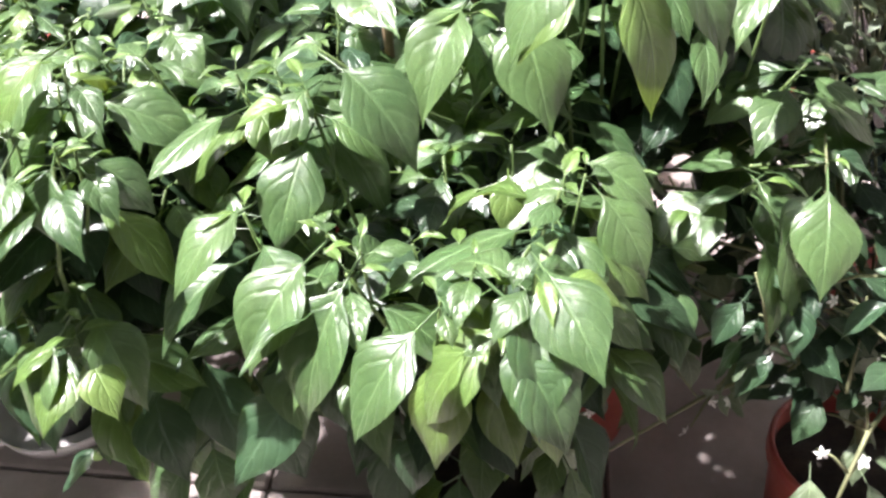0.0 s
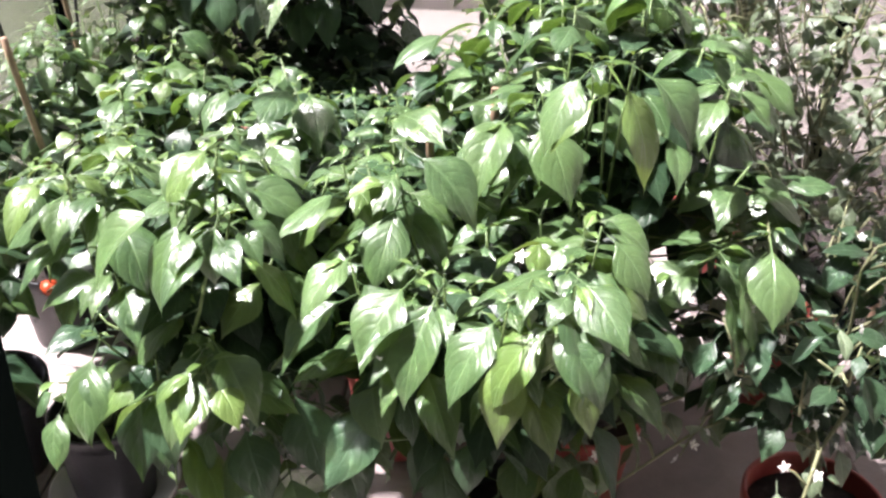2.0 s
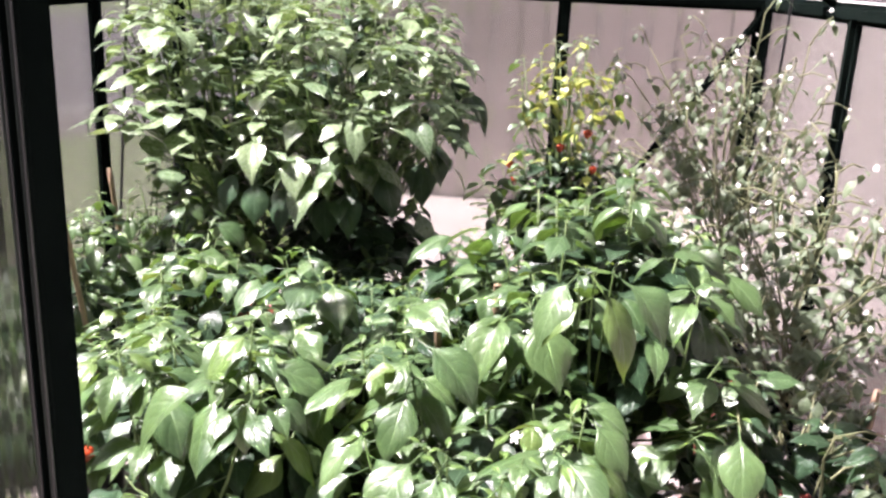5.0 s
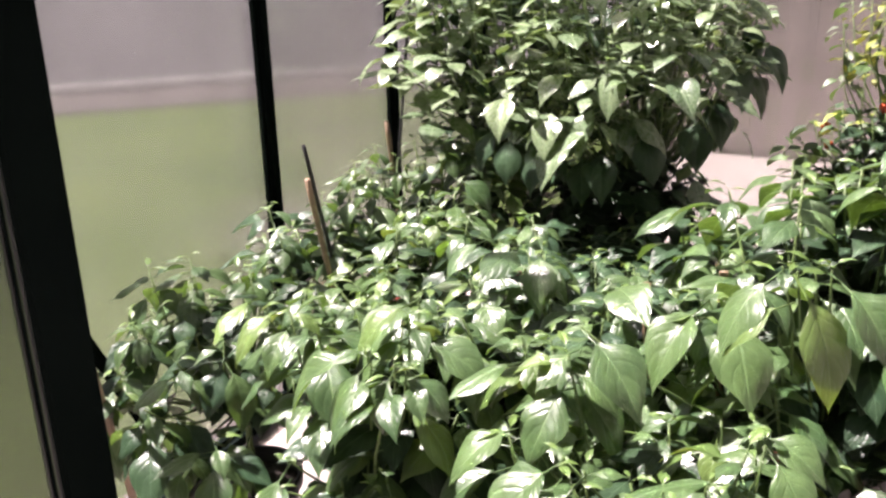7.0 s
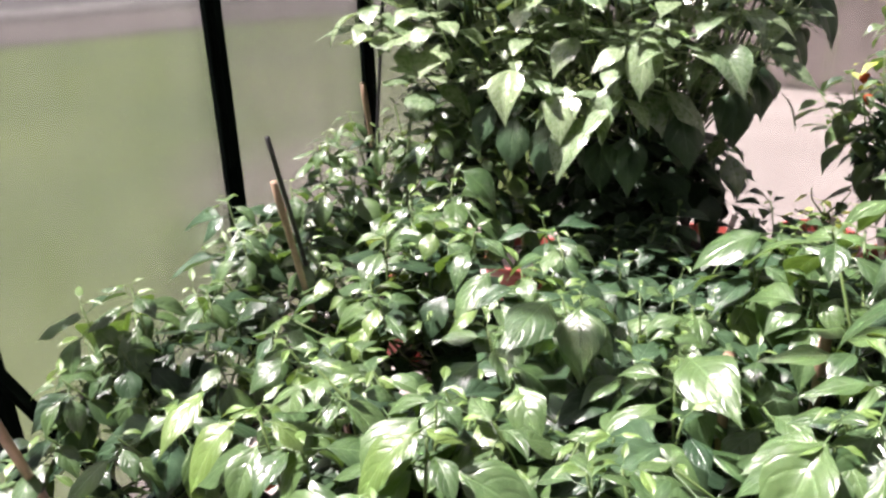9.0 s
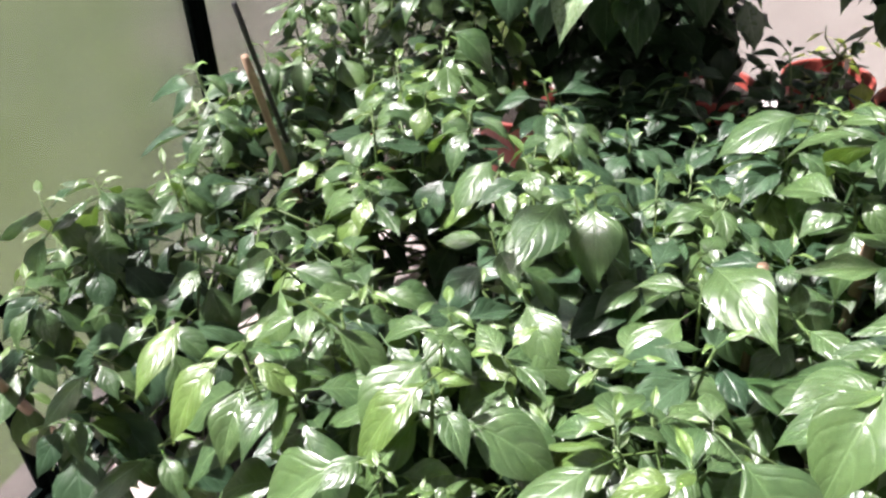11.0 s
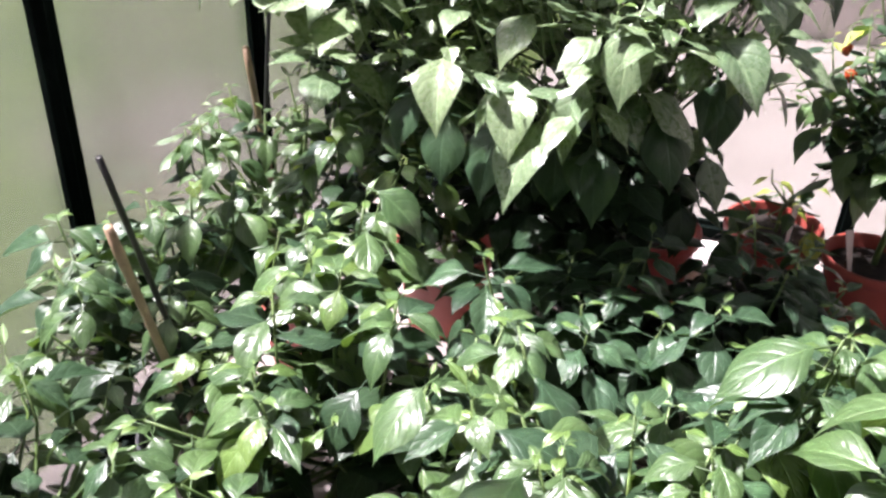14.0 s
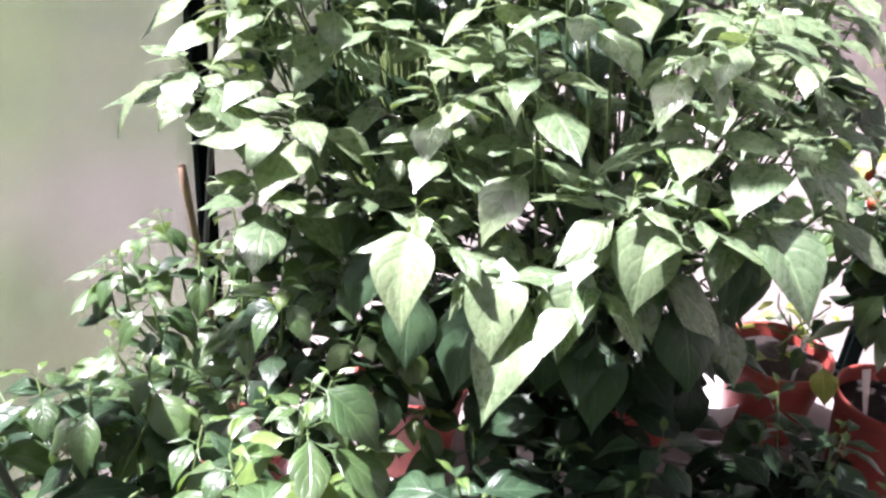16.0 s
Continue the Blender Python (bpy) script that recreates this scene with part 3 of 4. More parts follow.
# open gaps between the plants, through which floor and pots show: two ends and a radius
GAPS = [((-0.76, 2.0, 0.1), (-0.53, 1.3, 0.62), 0.06), ((-0.53, 1.04, 0.3), (-0.52, 1.0, 0.78), 0.085), ((-0.76, 0.9, 0.25), (-0.70, 0.8, 0.5), 0.03), ((-0.671, 0.80, 0.49), (-0.55, 0.64, 0.63), 0.045), ((-0.27, 2.36, 0.1), (-0.28, 1.72, 0.53), 0.075), ((0.0, 2.9, 0.2), (-0.19, 1.95, 0.70), 0.06),
        ((-0.25, 0.83, 0.0), (-0.13, 0.44, 0.5), 0.07), ((0.29, 0.98, 0.0), (0.18, 0.55, 0.45), 0.055), ((0.42, 0.92, 0.0), (0.3, 0.62, 0.4), 0.06), ((0.02, 0.69, 0.2), (0.015, 0.45, 0.5), 0.03)]


def in_gap(q):
    for a, b, r in GAPS:
        a, b = Vector(a), Vector(b)
        f = max(0.0, min(1.0, (q - a).dot(b - a) / (b - a).length_squared))
        if (a.lerp(b, f) - q).length < r:
            return True
    return False


class Plant:
    """A potted plant: pot, soil, stem, branches and single leaves, in coordinates from its pot's foot."""

    def __init__(self, name, place, label, category, seed, group=""):
        self.root = thing(name, place, label, category, group)
        self.o = Vector(place)
        self.rnd = random.Random(seed)
        self.turn = 0.0
        self.made, self.extra, self.pale = 0, [], False
        PLANTS.append(self)

    def stem(self, fork, r=0.007, mat=STEM, foot=0.15):
        self.fork = Vector(fork) - self.o
        k = self.fork
        pts = [(0, 0, foot), (k.x * 0.25 + 0.006, k.y * 0.3, foot + (k.z - foot) * 0.4), (k.x * 0.7, k.y * 0.65 + 0.004, foot + (k.z - foot) * 0.75), k]
        part("stem", tube(pts, [r * 1.25, r, r * 0.9, r * 0.8], 8), mat, self.root)
        self.mat = mat

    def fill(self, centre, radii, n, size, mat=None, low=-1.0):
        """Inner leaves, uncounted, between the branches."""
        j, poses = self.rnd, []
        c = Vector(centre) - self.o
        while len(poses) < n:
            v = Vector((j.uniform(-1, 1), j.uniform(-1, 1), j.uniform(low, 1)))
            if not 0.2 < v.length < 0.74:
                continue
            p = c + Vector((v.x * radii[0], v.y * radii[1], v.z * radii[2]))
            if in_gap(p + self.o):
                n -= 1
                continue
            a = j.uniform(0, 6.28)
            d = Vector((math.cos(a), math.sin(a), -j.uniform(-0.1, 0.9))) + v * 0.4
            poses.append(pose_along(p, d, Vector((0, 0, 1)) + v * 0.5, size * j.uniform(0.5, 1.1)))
        ob = part("inner_foliage", leaf_cloud(poses, mat or LEAF_INNER_SHADED, j), None, self.root)
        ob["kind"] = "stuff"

    def branch(self, tip, r=0.0031, sag=0.0, start=None, rise=1.0):
        tip = Vector(tip) - self.o
        a = (Vector(start) - self.o) if start is not None else self.fork
        j = self.rnd
        d = tip - a
        mid1 = a + Vector((d.x * 0.45, d.y * 0.45, d.z * (0.45 - 0.23 * rise))) + Vector((j.uniform(-0.02, 0.02), j.uniform(-0.02, 0.02), -sag))
        mid2 = a + Vector((d.x * 0.84, d.y * 0.84, d.z * (0.84 - 0.24 * rise))) + Vector((j.uniform(-0.015, 0.015), j.uniform(-0.015, 0.015), -sag))
        pts = [a, mid1, mid2, tip]
        part("branch", tube(pts, [r, r * 0.85, r * 0.7, r * 0.5], 5), self.mat, self.root)
        return pts

    def leaf(self, at, d, up, size, meshes):
        m = pose_along(at, d, up, size)
        mesh = self.rnd.choice(meshes)
        if in_gap(m @ Vector((0, 0.6, 0)) + self.o):
            return
        self.made += 1
        if self.made > SINGLE:
            self.extra.append(m)
        else:
            set_part("leaf", mesh, self.root, m)

    def rest(self, mat):
        """Leaves past the counted ones, one mesh."""
        if self.extra:
            ob = part("outer_foliage", leaf_cloud(self.extra, mat, self.rnd), None, self.root)
            ob["kind"] = "stuff"

    def whorl(self, at, out, n, size, meshes, young=None, n_young=3, droop=(0.0, 0.75)):
        """Leaves round a shoot tip: big ones drooping outward, small pale ones standing in the middle."""
        j = self.rnd
        out = Vector(out)
        a0 = j.uniform(0, 6.28)
        axis = (out * 0.5 + Vector((0, 0, 1))).normalized()
        for i in range(n):
            f = i / max(1, n - 1)
            a = a0 + i * 2.4 + j.uniform(-0.22, 0.22)
            flat = Vector((math.cos(a), math.sin(a), 0)) + out * 0.22
            flat.z = 0
            if flat.length < 0.2:
                flat = Vector((math.cos(a), math.sin(a), 0))
            flat.normalize()
            d = flat + Vector((0, 0, 0.35 - j.uniform(*droop) - 0.45 * f))
            up = Vector((0, 0, 1)) + flat * 0.3 + Vector((j.uniform(-0.3, 0.3), j.uniform(-0.3, 0.3), 0))
            s = size * (0.52 + 0.58 * f) * j.uniform(0.78, 1.12)
            self.leaf(Vector(at) - axis * (0.1 + 0.5 * f) * size * 0.6, d, up, s, meshes)
        for i in range(n_young if young else 0):
            a = a0 + 1.1 + i * 2.3
            d = Vector((math.cos(a), math.sin(a), j.uniform(0.0, 1.0)))
            self.leaf(Vector(at) + Vector((0, 0, 0.004)), d, Vector((0, 0, 1)) - d * 0.3, size * j.uniform(0.2, 0.38), young)

    def shoot(self, tip, nrm, size, meshes, young, leaves, n_young, along, droop, start):
        """One branch with a whorl of leaves at its tip and a few leaves along it."""
        j = self.rnd
        TIPS.append(Vector(tip))
        pts = self.branch(tip, start=start)
        self.whorl(pts[3], nrm, leaves + j.choice((-1, 0, 0, 1)), size, meshes, young, n_young, droop)
        for q in range(along):
            f = j.uniform(0.35, 0.9)
            p = pts[1].lerp(pts[3], f)
            b = j.uniform(0, 6.28)
            d = Vector((math.cos(b), math.sin(b), -j.uniform(0.1, 0.8))) + nrm * 0.4
            self.leaf(p, d, Vector((0, 0, 1)) + nrm * 0.5, size * j.uniform(0.7, 1.1), meshes)

    def dome(self, centre, radii, n, size, meshes, young=YOUNG, leaves=6, n_young=2, z_cut=-0.35, along=1, skip=None, fill=0, inner=None, droop=(0.05, 0.5), shoots=(), gap=0.72):
        """Shoots spread over an egg-shaped crown, each with its whorl; shoots: tips known to stand there."""
        j = self.rnd
        c = Vector(centre)
        if fill:
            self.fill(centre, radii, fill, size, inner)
        top = c + Vector((0, 0, radii[2] * 0.05))
        foot = self.fork + self.o
        part("stem", tube([self.fork, (self.fork + top - self.o) / 2 + Vector((0.008, 0, 0)), top - self.o], [0.006, 0.005, 0.0035], 6), self.mat, self.root)
        for tip in shoots:
            tip = Vector(tip)
            v = tip - c
            nrm = Vector((v.x / radii[0], v.y / radii[1], v.z / radii[2])).normalized()
            self.shoot(tip, nrm, size * 1.06, meshes, young, leaves + 1, n_young, along, droop, foot.lerp(top, j.uniform(0.0, 0.35)))
        for i in range(n):
            u = 1 - (i + 0.5) / n * (1 - z_cut)
            a = 2.39996 * i + self.turn + j.uniform(-0.25, 0.25)
            s = math.sqrt(max(0, 1 - u * u))
            k = j.uniform(0.76, 1.12)
            nrm = Vector((s * math.cos(a), s * math.sin(a), u))
            tip = c + Vector((nrm.x * radii[0], nrm.y * radii[1], nrm.z * radii[2])) * k
            if in_gap(tip) or skip and skip(tip) or any((tip - q).length < gap * size for q in TIPS):
                continue
            big = 0.9 + 0.36 * min(1, max(0, 0.75 - u))
            self.shoot(tip, nrm, size * big, meshes, young, leaves, n_young if u > -0.05 else 1, along, droop if u > -0.1 or droop[0] < 0 else (0.1, 0.8), foot.lerp(top, j.uniform(0.0, 0.5)))

    def hero(self, rows, meshes, wide=1.0, twigs=True):
        """Single leaves given by the foot and the tip of the blade."""
        for bx, by, bz, tx, ty, tz in rows:
            b, t = Vector((bx, by, bz)) - self.o, Vector((tx, ty, tz)) - self.o
            d = t - b
            size = max(0.07, d.length * 1.12)
            foot = b - d.normalized() * STALK * size * 0.5 + Vector((0, 0.012, 0.012))
            flat = Vector((d.x, d.y, 0))
            up = Vector((-0.1, -0.35, 0.9)) + (flat.normalized() * 0.5 if flat.length > 1e-4 else Vector((0, -0.4, 0)))
            # the blade arches: its chord runs 21 degrees below its foot's direction
            m = pose_along(foot, t - foot, up, (t - foot).length / 1.2) @ Matrix.Rotation(radians(21), 4, "X")
            m = m @ Matrix.Diagonal((wide, 1, 1, 1))
            set_part("leaf", self.rnd.choice(meshes), self.root, m)
            if twigs:
                self.branch(foot + self.o, 0.0024, rise=0.25)
                self.whorl(foot, (0, 0, 0), 2, size * 0.62, meshes, YOUNG, 2, (0.0, 0.5))

    def skirt(self, spots, size, meshes, n=5):
        """Low shoots under the crown whose leaves hang steeply."""
        for q in spots:
            pts = self.branch(q, 0.0026)
            self.whorl(pts[3], (0, -0.3, 0), n, size, meshes, None, 0, (0.55, 1.25))

    def flowers(self, spots, size=0.011):
        j = self.rnd
        for p in spots:
            p = Vector(p) - self.o
            d = Vector((j.uniform(-0.7, 0.7), j.uniform(-1.0, 0.0), j.uniform(-0.3, 0.7)))
            f = set_part("flower", FLOWER, self.root, pose_along(p, d, (0, 0, 1), size * j.uniform(0.8, 1.15)))

    def fruits(self, spots, size=0.027, meshes=PODS):
        for p in spots:
            p = Vector(p) - self.o
            m = Matrix.Translation(p) @ Euler((self.rnd.uniform(-0.3, 0.3), self.rnd.uniform(-0.3, 0.3), self.rnd.uniform(0, 6))).to_matrix().to_4x4() @ Matrix.Diagonal((size, size, size, 1))
            set_part("fruit", self.rnd.choice(meshes), self.root, m)
            part("fruit_stalk", tube([p + Vector((0, 0, -0.002)), p + Vector((0.004, 0, 0.012)), p + Vector((0, 0.004, 0.03))], [0.0016, 0.0014, 0.0012], 5), STEM, self.root)


GROUP = "potted pepper plants in the greenhouse"

# the bush by the doorway, in a black pot
p = Plant("pepper_plant", (0.01, 0.72, 0), "bushy glossy green pepper plant in a black pot", "pepper plant", 101, GROUP)
pot_parts(p.root, 0.115, 0.2, BLACK_POT, "black plastic pot")
p.stem((0.0, 0.66, 0.42))
p.hero([(-0.197, 0.546, 0.694, -0.248, 0.496, 0.655), (0.026, 0.454, 0.731, 0.068, 0.395, 0.70), (-0.006, 0.443, 0.719, 0.061, 0.42, 0.645),
        (-0.044, 0.423, 0.703, -0.09, 0.385, 0.64), (-0.135, 0.497, 0.692, -0.18, 0.446, 0.63),
        (-0.105, 0.48, 0.69, -0.135, 0.43, 0.60), (0.011, 0.412, 0.693, 0.055, 0.385, 0.645), (0.064, 0.54, 0.734, 0.105, 0.52, 0.685), (0.054, 0.574, 0.733, 0.118, 0.565, 0.715)], ARCHED[:5])
p.hero([(-0.025, 0.464, 0.651, -0.038, 0.44, 0.555), (0.03, 0.45, 0.64, 0.05, 0.43, 0.58)], ARCHED[5:], 0.9, False)
p.dome((-0.03, 0.66, 0.57), (0.18, 0.16, 0.14), 30, 0.095, MATURE + BRIGHT[:3], leaves=5, fill=260, z_cut=0.0,
       shoots=[(-0.203, 0.557, 0.697), (-0.110, 0.491, 0.699), (-0.031, 0.535, 0.685), (0.024, 0.457, 0.737), (0.041, 0.556, 0.736), (-0.159, 0.617, 0.775),
               (-0.198, 0.672, 0.762), (-0.221, 0.640, 0.775)])
# low leaves in the dark colour: the crown's shade is painted in
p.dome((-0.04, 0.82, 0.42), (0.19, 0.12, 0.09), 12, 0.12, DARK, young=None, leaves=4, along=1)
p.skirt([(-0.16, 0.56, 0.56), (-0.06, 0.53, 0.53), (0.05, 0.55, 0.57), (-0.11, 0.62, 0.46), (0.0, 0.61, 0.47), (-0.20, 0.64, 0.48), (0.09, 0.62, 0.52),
         (-0.22, 0.59, 0.41), (-0.13, 0.57, 0.41), (-0.03, 0.57, 0.40), (0.07, 0.60, 0.42)], 0.112, ARCHED_SHADED + DARK[:3])
p.flowers([(-0.09, 0.47, 0.64), (-0.17, 0.52, 0.6), (-0.02, 0.6, 0.69)], 0.008)

# the pepper with the large hanging leaves
p = Plant("pepper_plant", (0.12, 0.98, 0), "tall pepper plant with large hanging leaves", "pepper plant", 102, GROUP)
pot_parts(p.root, 0.11, 0.2, RED_POT, "terracotta-red plastic pot")
p.stem((0.1, 0.95, 0.5))
p.hero([(0.067, 0.622, 0.873, 0.101, 0.615, 0.765)], ARCHED[5:], 1.05)
p.hero([(-0.004, 0.698, 0.805, 0.03, 0.645, 0.725), (-0.04, 0.715, 0.795, -0.072, 0.65, 0.725),
        (-0.141, 0.624, 0.78, -0.066, 0.595, 0.72), (0.232, 0.676, 0.63, 0.286, 0.66, 0.515), (0.275, 0.662, 0.669, 0.27, 0.606, 0.60),
        (0.10, 0.66, 0.87, 0.16, 0.64, 0.80), (0.04, 0.65, 0.87, 0.0, 0.62, 0.80)], ARCHED[:5], 1.0)
p.dome((0.12, 0.99, 0.71), (0.21, 0.3, 0.23), 60, 0.094, MATURE, leaves=6, fill=420, shoots=[(-0.038, 0.717, 0.797), (-0.026, 0.793, 0.776)])

# the low bush beside it, black pot on a white saucer
p = Plant("pepper_plant", (-0.69, 0.92, 0), "green pepper plant in a black pot on a white saucer", "pepper plant", 103, GROUP)
pot_parts(p.root, 0.09, 0.19, BLACK_POT, "black plastic pot", True)
p.stem((-0.5, 0.74, 0.4))
p.hero([(-0.375, 0.653, 0.768, -0.404, 0.588, 0.72), (-0.337, 0.532, 0.737, -0.339, 0.52, 0.68), (-0.40, 0.56, 0.735, -0.475, 0.53, 0.66),
        (-0.375, 0.54, 0.735, -0.395, 0.51, 0.65), (-0.32, 0.545, 0.735, -0.275, 0.55, 0.695), (-0.477, 0.507, 0.586, -0.485, 0.475, 0.50),
        (-0.376, 0.531, 0.561, -0.403, 0.495, 0.475), (-0.361, 0.556, 0.563, -0.305, 0.515, 0.50)], ARCHED[:5])
p.hero([(-0.358, 0.612, 0.785, -0.399, 0.566, 0.738), (-0.633, 0.671, 0.719, -0.639, 0.601, 0.690), (-0.559, 0.629, 0.734, -0.582, 0.568, 0.690)], ARCHED[5:], 0.8, False)
p.dome((-0.40, 0.75, 0.58), (0.2, 0.14, 0.15), 34, 0.094, BRIGHT[:2] + MATURE[:6], leaves=5, fill=340, z_cut=0.0,
       shoots=[(-0.339, 0.542, 0.743), (-0.365, 0.532, 0.569), (-0.495, 0.630, 0.746), (-0.534, 0.627, 0.762), (-0.362, 0.633, 0.776), (-0.482, 0.596, 0.669)])
# lower growth darkened by leaf colour to stand for shade under the crown
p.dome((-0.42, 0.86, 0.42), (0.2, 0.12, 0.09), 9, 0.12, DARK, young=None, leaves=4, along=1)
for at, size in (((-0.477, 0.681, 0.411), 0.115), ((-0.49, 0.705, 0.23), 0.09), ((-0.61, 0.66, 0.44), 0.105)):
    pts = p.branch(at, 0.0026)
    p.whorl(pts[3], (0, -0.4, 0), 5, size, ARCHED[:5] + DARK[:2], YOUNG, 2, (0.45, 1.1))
p.skirt([(-0.29, 0.60, 0.55), (-0.36, 0.62, 0.47), (-0.44, 0.58, 0.56), (-0.27, 0.66, 0.45), (-0.50, 0.66, 0.5), (-0.42, 0.70, 0.38), (-0.30, 0.60, 0.40), (-0.33, 0.70, 0.36), (-0.24, 0.72, 0.36)], 0.112, ARCHED_SHADED + DARK[:3])
p.fruits([(-0.671, 0.802, 0.508)], 0.027)

# the middle bushes round the short cane
p = Plant("pepper_plant", (-0.2, 1.12, 0), "pepper plant with broad glossy leaves beside a short cane", "pepper plant", 104, GROUP)
pot_parts(p.root, 0.11, 0.2, RED_POT, "terracotta-red plastic pot")
p.stem((-0.22, 1.02, 0.44))
p.hero([(-0.317, 0.962, 0.733, -0.294, 0.90, 0.685), (-0.342, 0.939, 0.740, -0.366, 0.846, 0.730), (-0.187, 0.901, 0.721, -0.112, 0.815, 0.725), (-0.343, 0.80, 0.717, -0.295, 0.755, 0.69),
        (-0.322, 0.989, 0.71, -0.297, 0.915, 0.665), (-0.126, 1.136, 0.775, -0.212, 1.10, 0.735), (-0.092, 1.175, 0.752, -0.045, 1.12, 0.71),
        (-0.159, 1.15, 0.66, -0.115, 1.08, 0.64)], ARCHED[:6])
p.dome((-0.25, 0.98, 0.57), (0.2, 0.22, 0.15), 44, 0.09, MATURE + DARK[:3], leaves=5, fill=240,
       shoots=[(-0.401, 0.761, 0.734), (-0.516, 0.819, 0.694), (-0.511, 0.700, 0.770), (-0.328, 0.711, 0.747), (-0.233, 0.802, 0.691), (-0.190, 0.890, 0.726),
               (-0.165, 0.780, 0.748), (-0.242, 0.942, 0.694), (-0.323, 0.993, 0.713), (-0.408, 1.024, 0.743), (-0.371, 1.068, 0.698), (-0.397, 1.143, 0.743), (-0.422, 0.940, 0.701)])

p = Plant("pepper_plant", (-0.02, 1.36, 0), "pepper plant with drooping mid-green leaves", "pepper plant", 105, GROUP)
pot_parts(p.root, 0.11, 0.2, RED_POT, "terracotta-red plastic pot")
p.stem((-0.02, 1.3, 0.44))
p.dome((-0.02, 1.16, 0.6), (0.21, 0.18, 0.17), 38, 0.09, MATURE[:4] + DARK[:4], leaves=5, fill=240,
       shoots=[(-0.107, 1.181, 0.752), (-0.203, 1.081, 0.701), (-0.140, 1.120, 0.760), (-0.055, 1.253, 0.661), (-0.114, 0.981, 0.712)])

# the dark bush in the middle of the bed
p = Plant("pepper_plant", (-0.62, 1.28, 0), "dense dark green pepper plant among its neighbours", "pepper plant", 106, GROUP)
pot_parts(p.root, 0.1, 0.19, BLACK_POT, "black plastic pot")
p.stem((-0.6, 1.2, 0.4))
p.hero([(-0.663, 1.414, 0.692, -0.585, 1.42, 0.64), (-0.46, 1.06, 0.70, -0.49, 1.0, 0.66), (-0.42, 1.16, 0.71, -0.36, 1.12, 0.68)], ARCHED[:5], twigs=False)
p.dome((-0.58, 1.2, 0.53), (0.22, 0.28, 0.16), 44, 0.094, MATURE + BRIGHT[:2], leaves=6, fill=200,
       shoots=[(-0.662, 0.869, 0.660), (-0.680, 1.120, 0.625), (-0.579, 1.106, 0.600), (-0.643, 1.348, 0.620), (-0.709, 1.324, 0.678), (-0.668, 1.415, 0.684)])

# along the side wall
p = Plant("pepper_plant", (-0.92, 0.98, 0), "pepper plant with blue-green leaves against the side wall", "pepper plant", 107, GROUP)
pot_parts(p.root, 0.1, 0.19, BLACK_POT, "black plastic pot")
p.stem((-0.9, 0.95, 0.36))
p.dome((-0.9, 0.93, 0.48), (0.23, 0.26, 0.15), 34, 0.094, DARK[:2] + MATURE, leaves=6, gap=0.8, droop=(0.2, 0.85), fill=70,
       shoots=[(-0.990, 0.953, 0.645), (-1.044, 0.903, 0.629), (-0.911, 0.752, 0.437), (-0.957, 0.877, 0.59), (-0.873, 0.819, 0.56), (-0.80, 0.803, 0.58), (-0.80, 0.905, 0.60), (-0.77, 1.0, 0.60)])
p.skirt([(-0.84, 0.72, 0.42), (-0.95, 0.76, 0.42), (-0.76, 0.76, 0.40), (-0.88, 0.68, 0.33), (-1.02, 0.82, 0.44)], 0.096, MATURE[:3] + DARK[:3])
p.flowers([(-0.8, 0.72, 0.3), (-0.86, 0.7, 0.42)], 0.0075)

p = Plant("pepper_plant", (-0.98, 1.42, 0), "leafy pepper plant staked against the side wall", "pepper plant", 108, GROUP)
pot_parts(p.root, 0.1, 0.19, BLACK_POT, "black plastic pot")
p.stem((-0.96, 1.38, 0.38))
p.dome((-0.94, 1.36, 0.5), (0.2, 0.25, 0.16), 38, 0.09, MATURE[:6] + DARK[:2], leaves=6, gap=0.75, droop=(0.1, 0.7), fill=80,
       shoots=[(-1.079, 1.314, 0.630), (-1.034, 1.489, 0.560), (-0.872, 1.257, 0.600)])

p = Plant("pepper_plant", (-1.0, 1.86, 0), "slender pale-leaved pepper plant tied to a bamboo cane", "pepper plant", 109, GROUP)
pot_parts(p.root, 0.09, 0.18, RED_POT, "terracotta-red plastic pot")
p.stem((-1.0, 1.78, 0.34))
p.dome((-1.0, 1.70, 0.51), (0.14, 0.13, 0.17), 13, 0.07, MATURE, leaves=5, along=2, fill=20, shoots=[(-1.068, 1.665, 0.643), (-1.120, 1.800, 0.600)])
p.dome((-0.76, 1.64, 0.55), (0.17, 0.16, 0.19), 26, 0.078, MATURE + BRIGHT[:2], leaves=6, gap=0.75, fill=80)
p.dome((-0.9, 1.84, 0.62), (0.1, 0.1, 0.15), 11, 0.062, MATURE, leaves=5, along=2, fill=20)

# the tall bushes at the back
p = Plant("pepper_plant", (-0.765, 2.12, 0), "tall bushy pepper plant in a red pot near the end wall", "pepper plant", 110, GROUP)
p.pale = True
pot_parts(p.root, 0.115, 0.21, RED_POT, "terracotta-red plastic pot")
p.stem((-0.74, 2.0, 0.55), 0.009)
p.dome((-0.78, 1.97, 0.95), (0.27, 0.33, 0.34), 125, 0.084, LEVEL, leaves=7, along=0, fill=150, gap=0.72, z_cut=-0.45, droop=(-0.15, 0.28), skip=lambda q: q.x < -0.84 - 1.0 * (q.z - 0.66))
p = Plant("pepper_plant", (-0.33, 2.38, 0), "large dark bushy pepper plant shading the end wall", "pepper plant", 111, GROUP)
p.pale = True
pot_parts(p.root, 0.11, 0.2, RED_POT, "terracotta-red plastic pot")
p.stem((-0.42, 2.1, 0.5), 0.009)
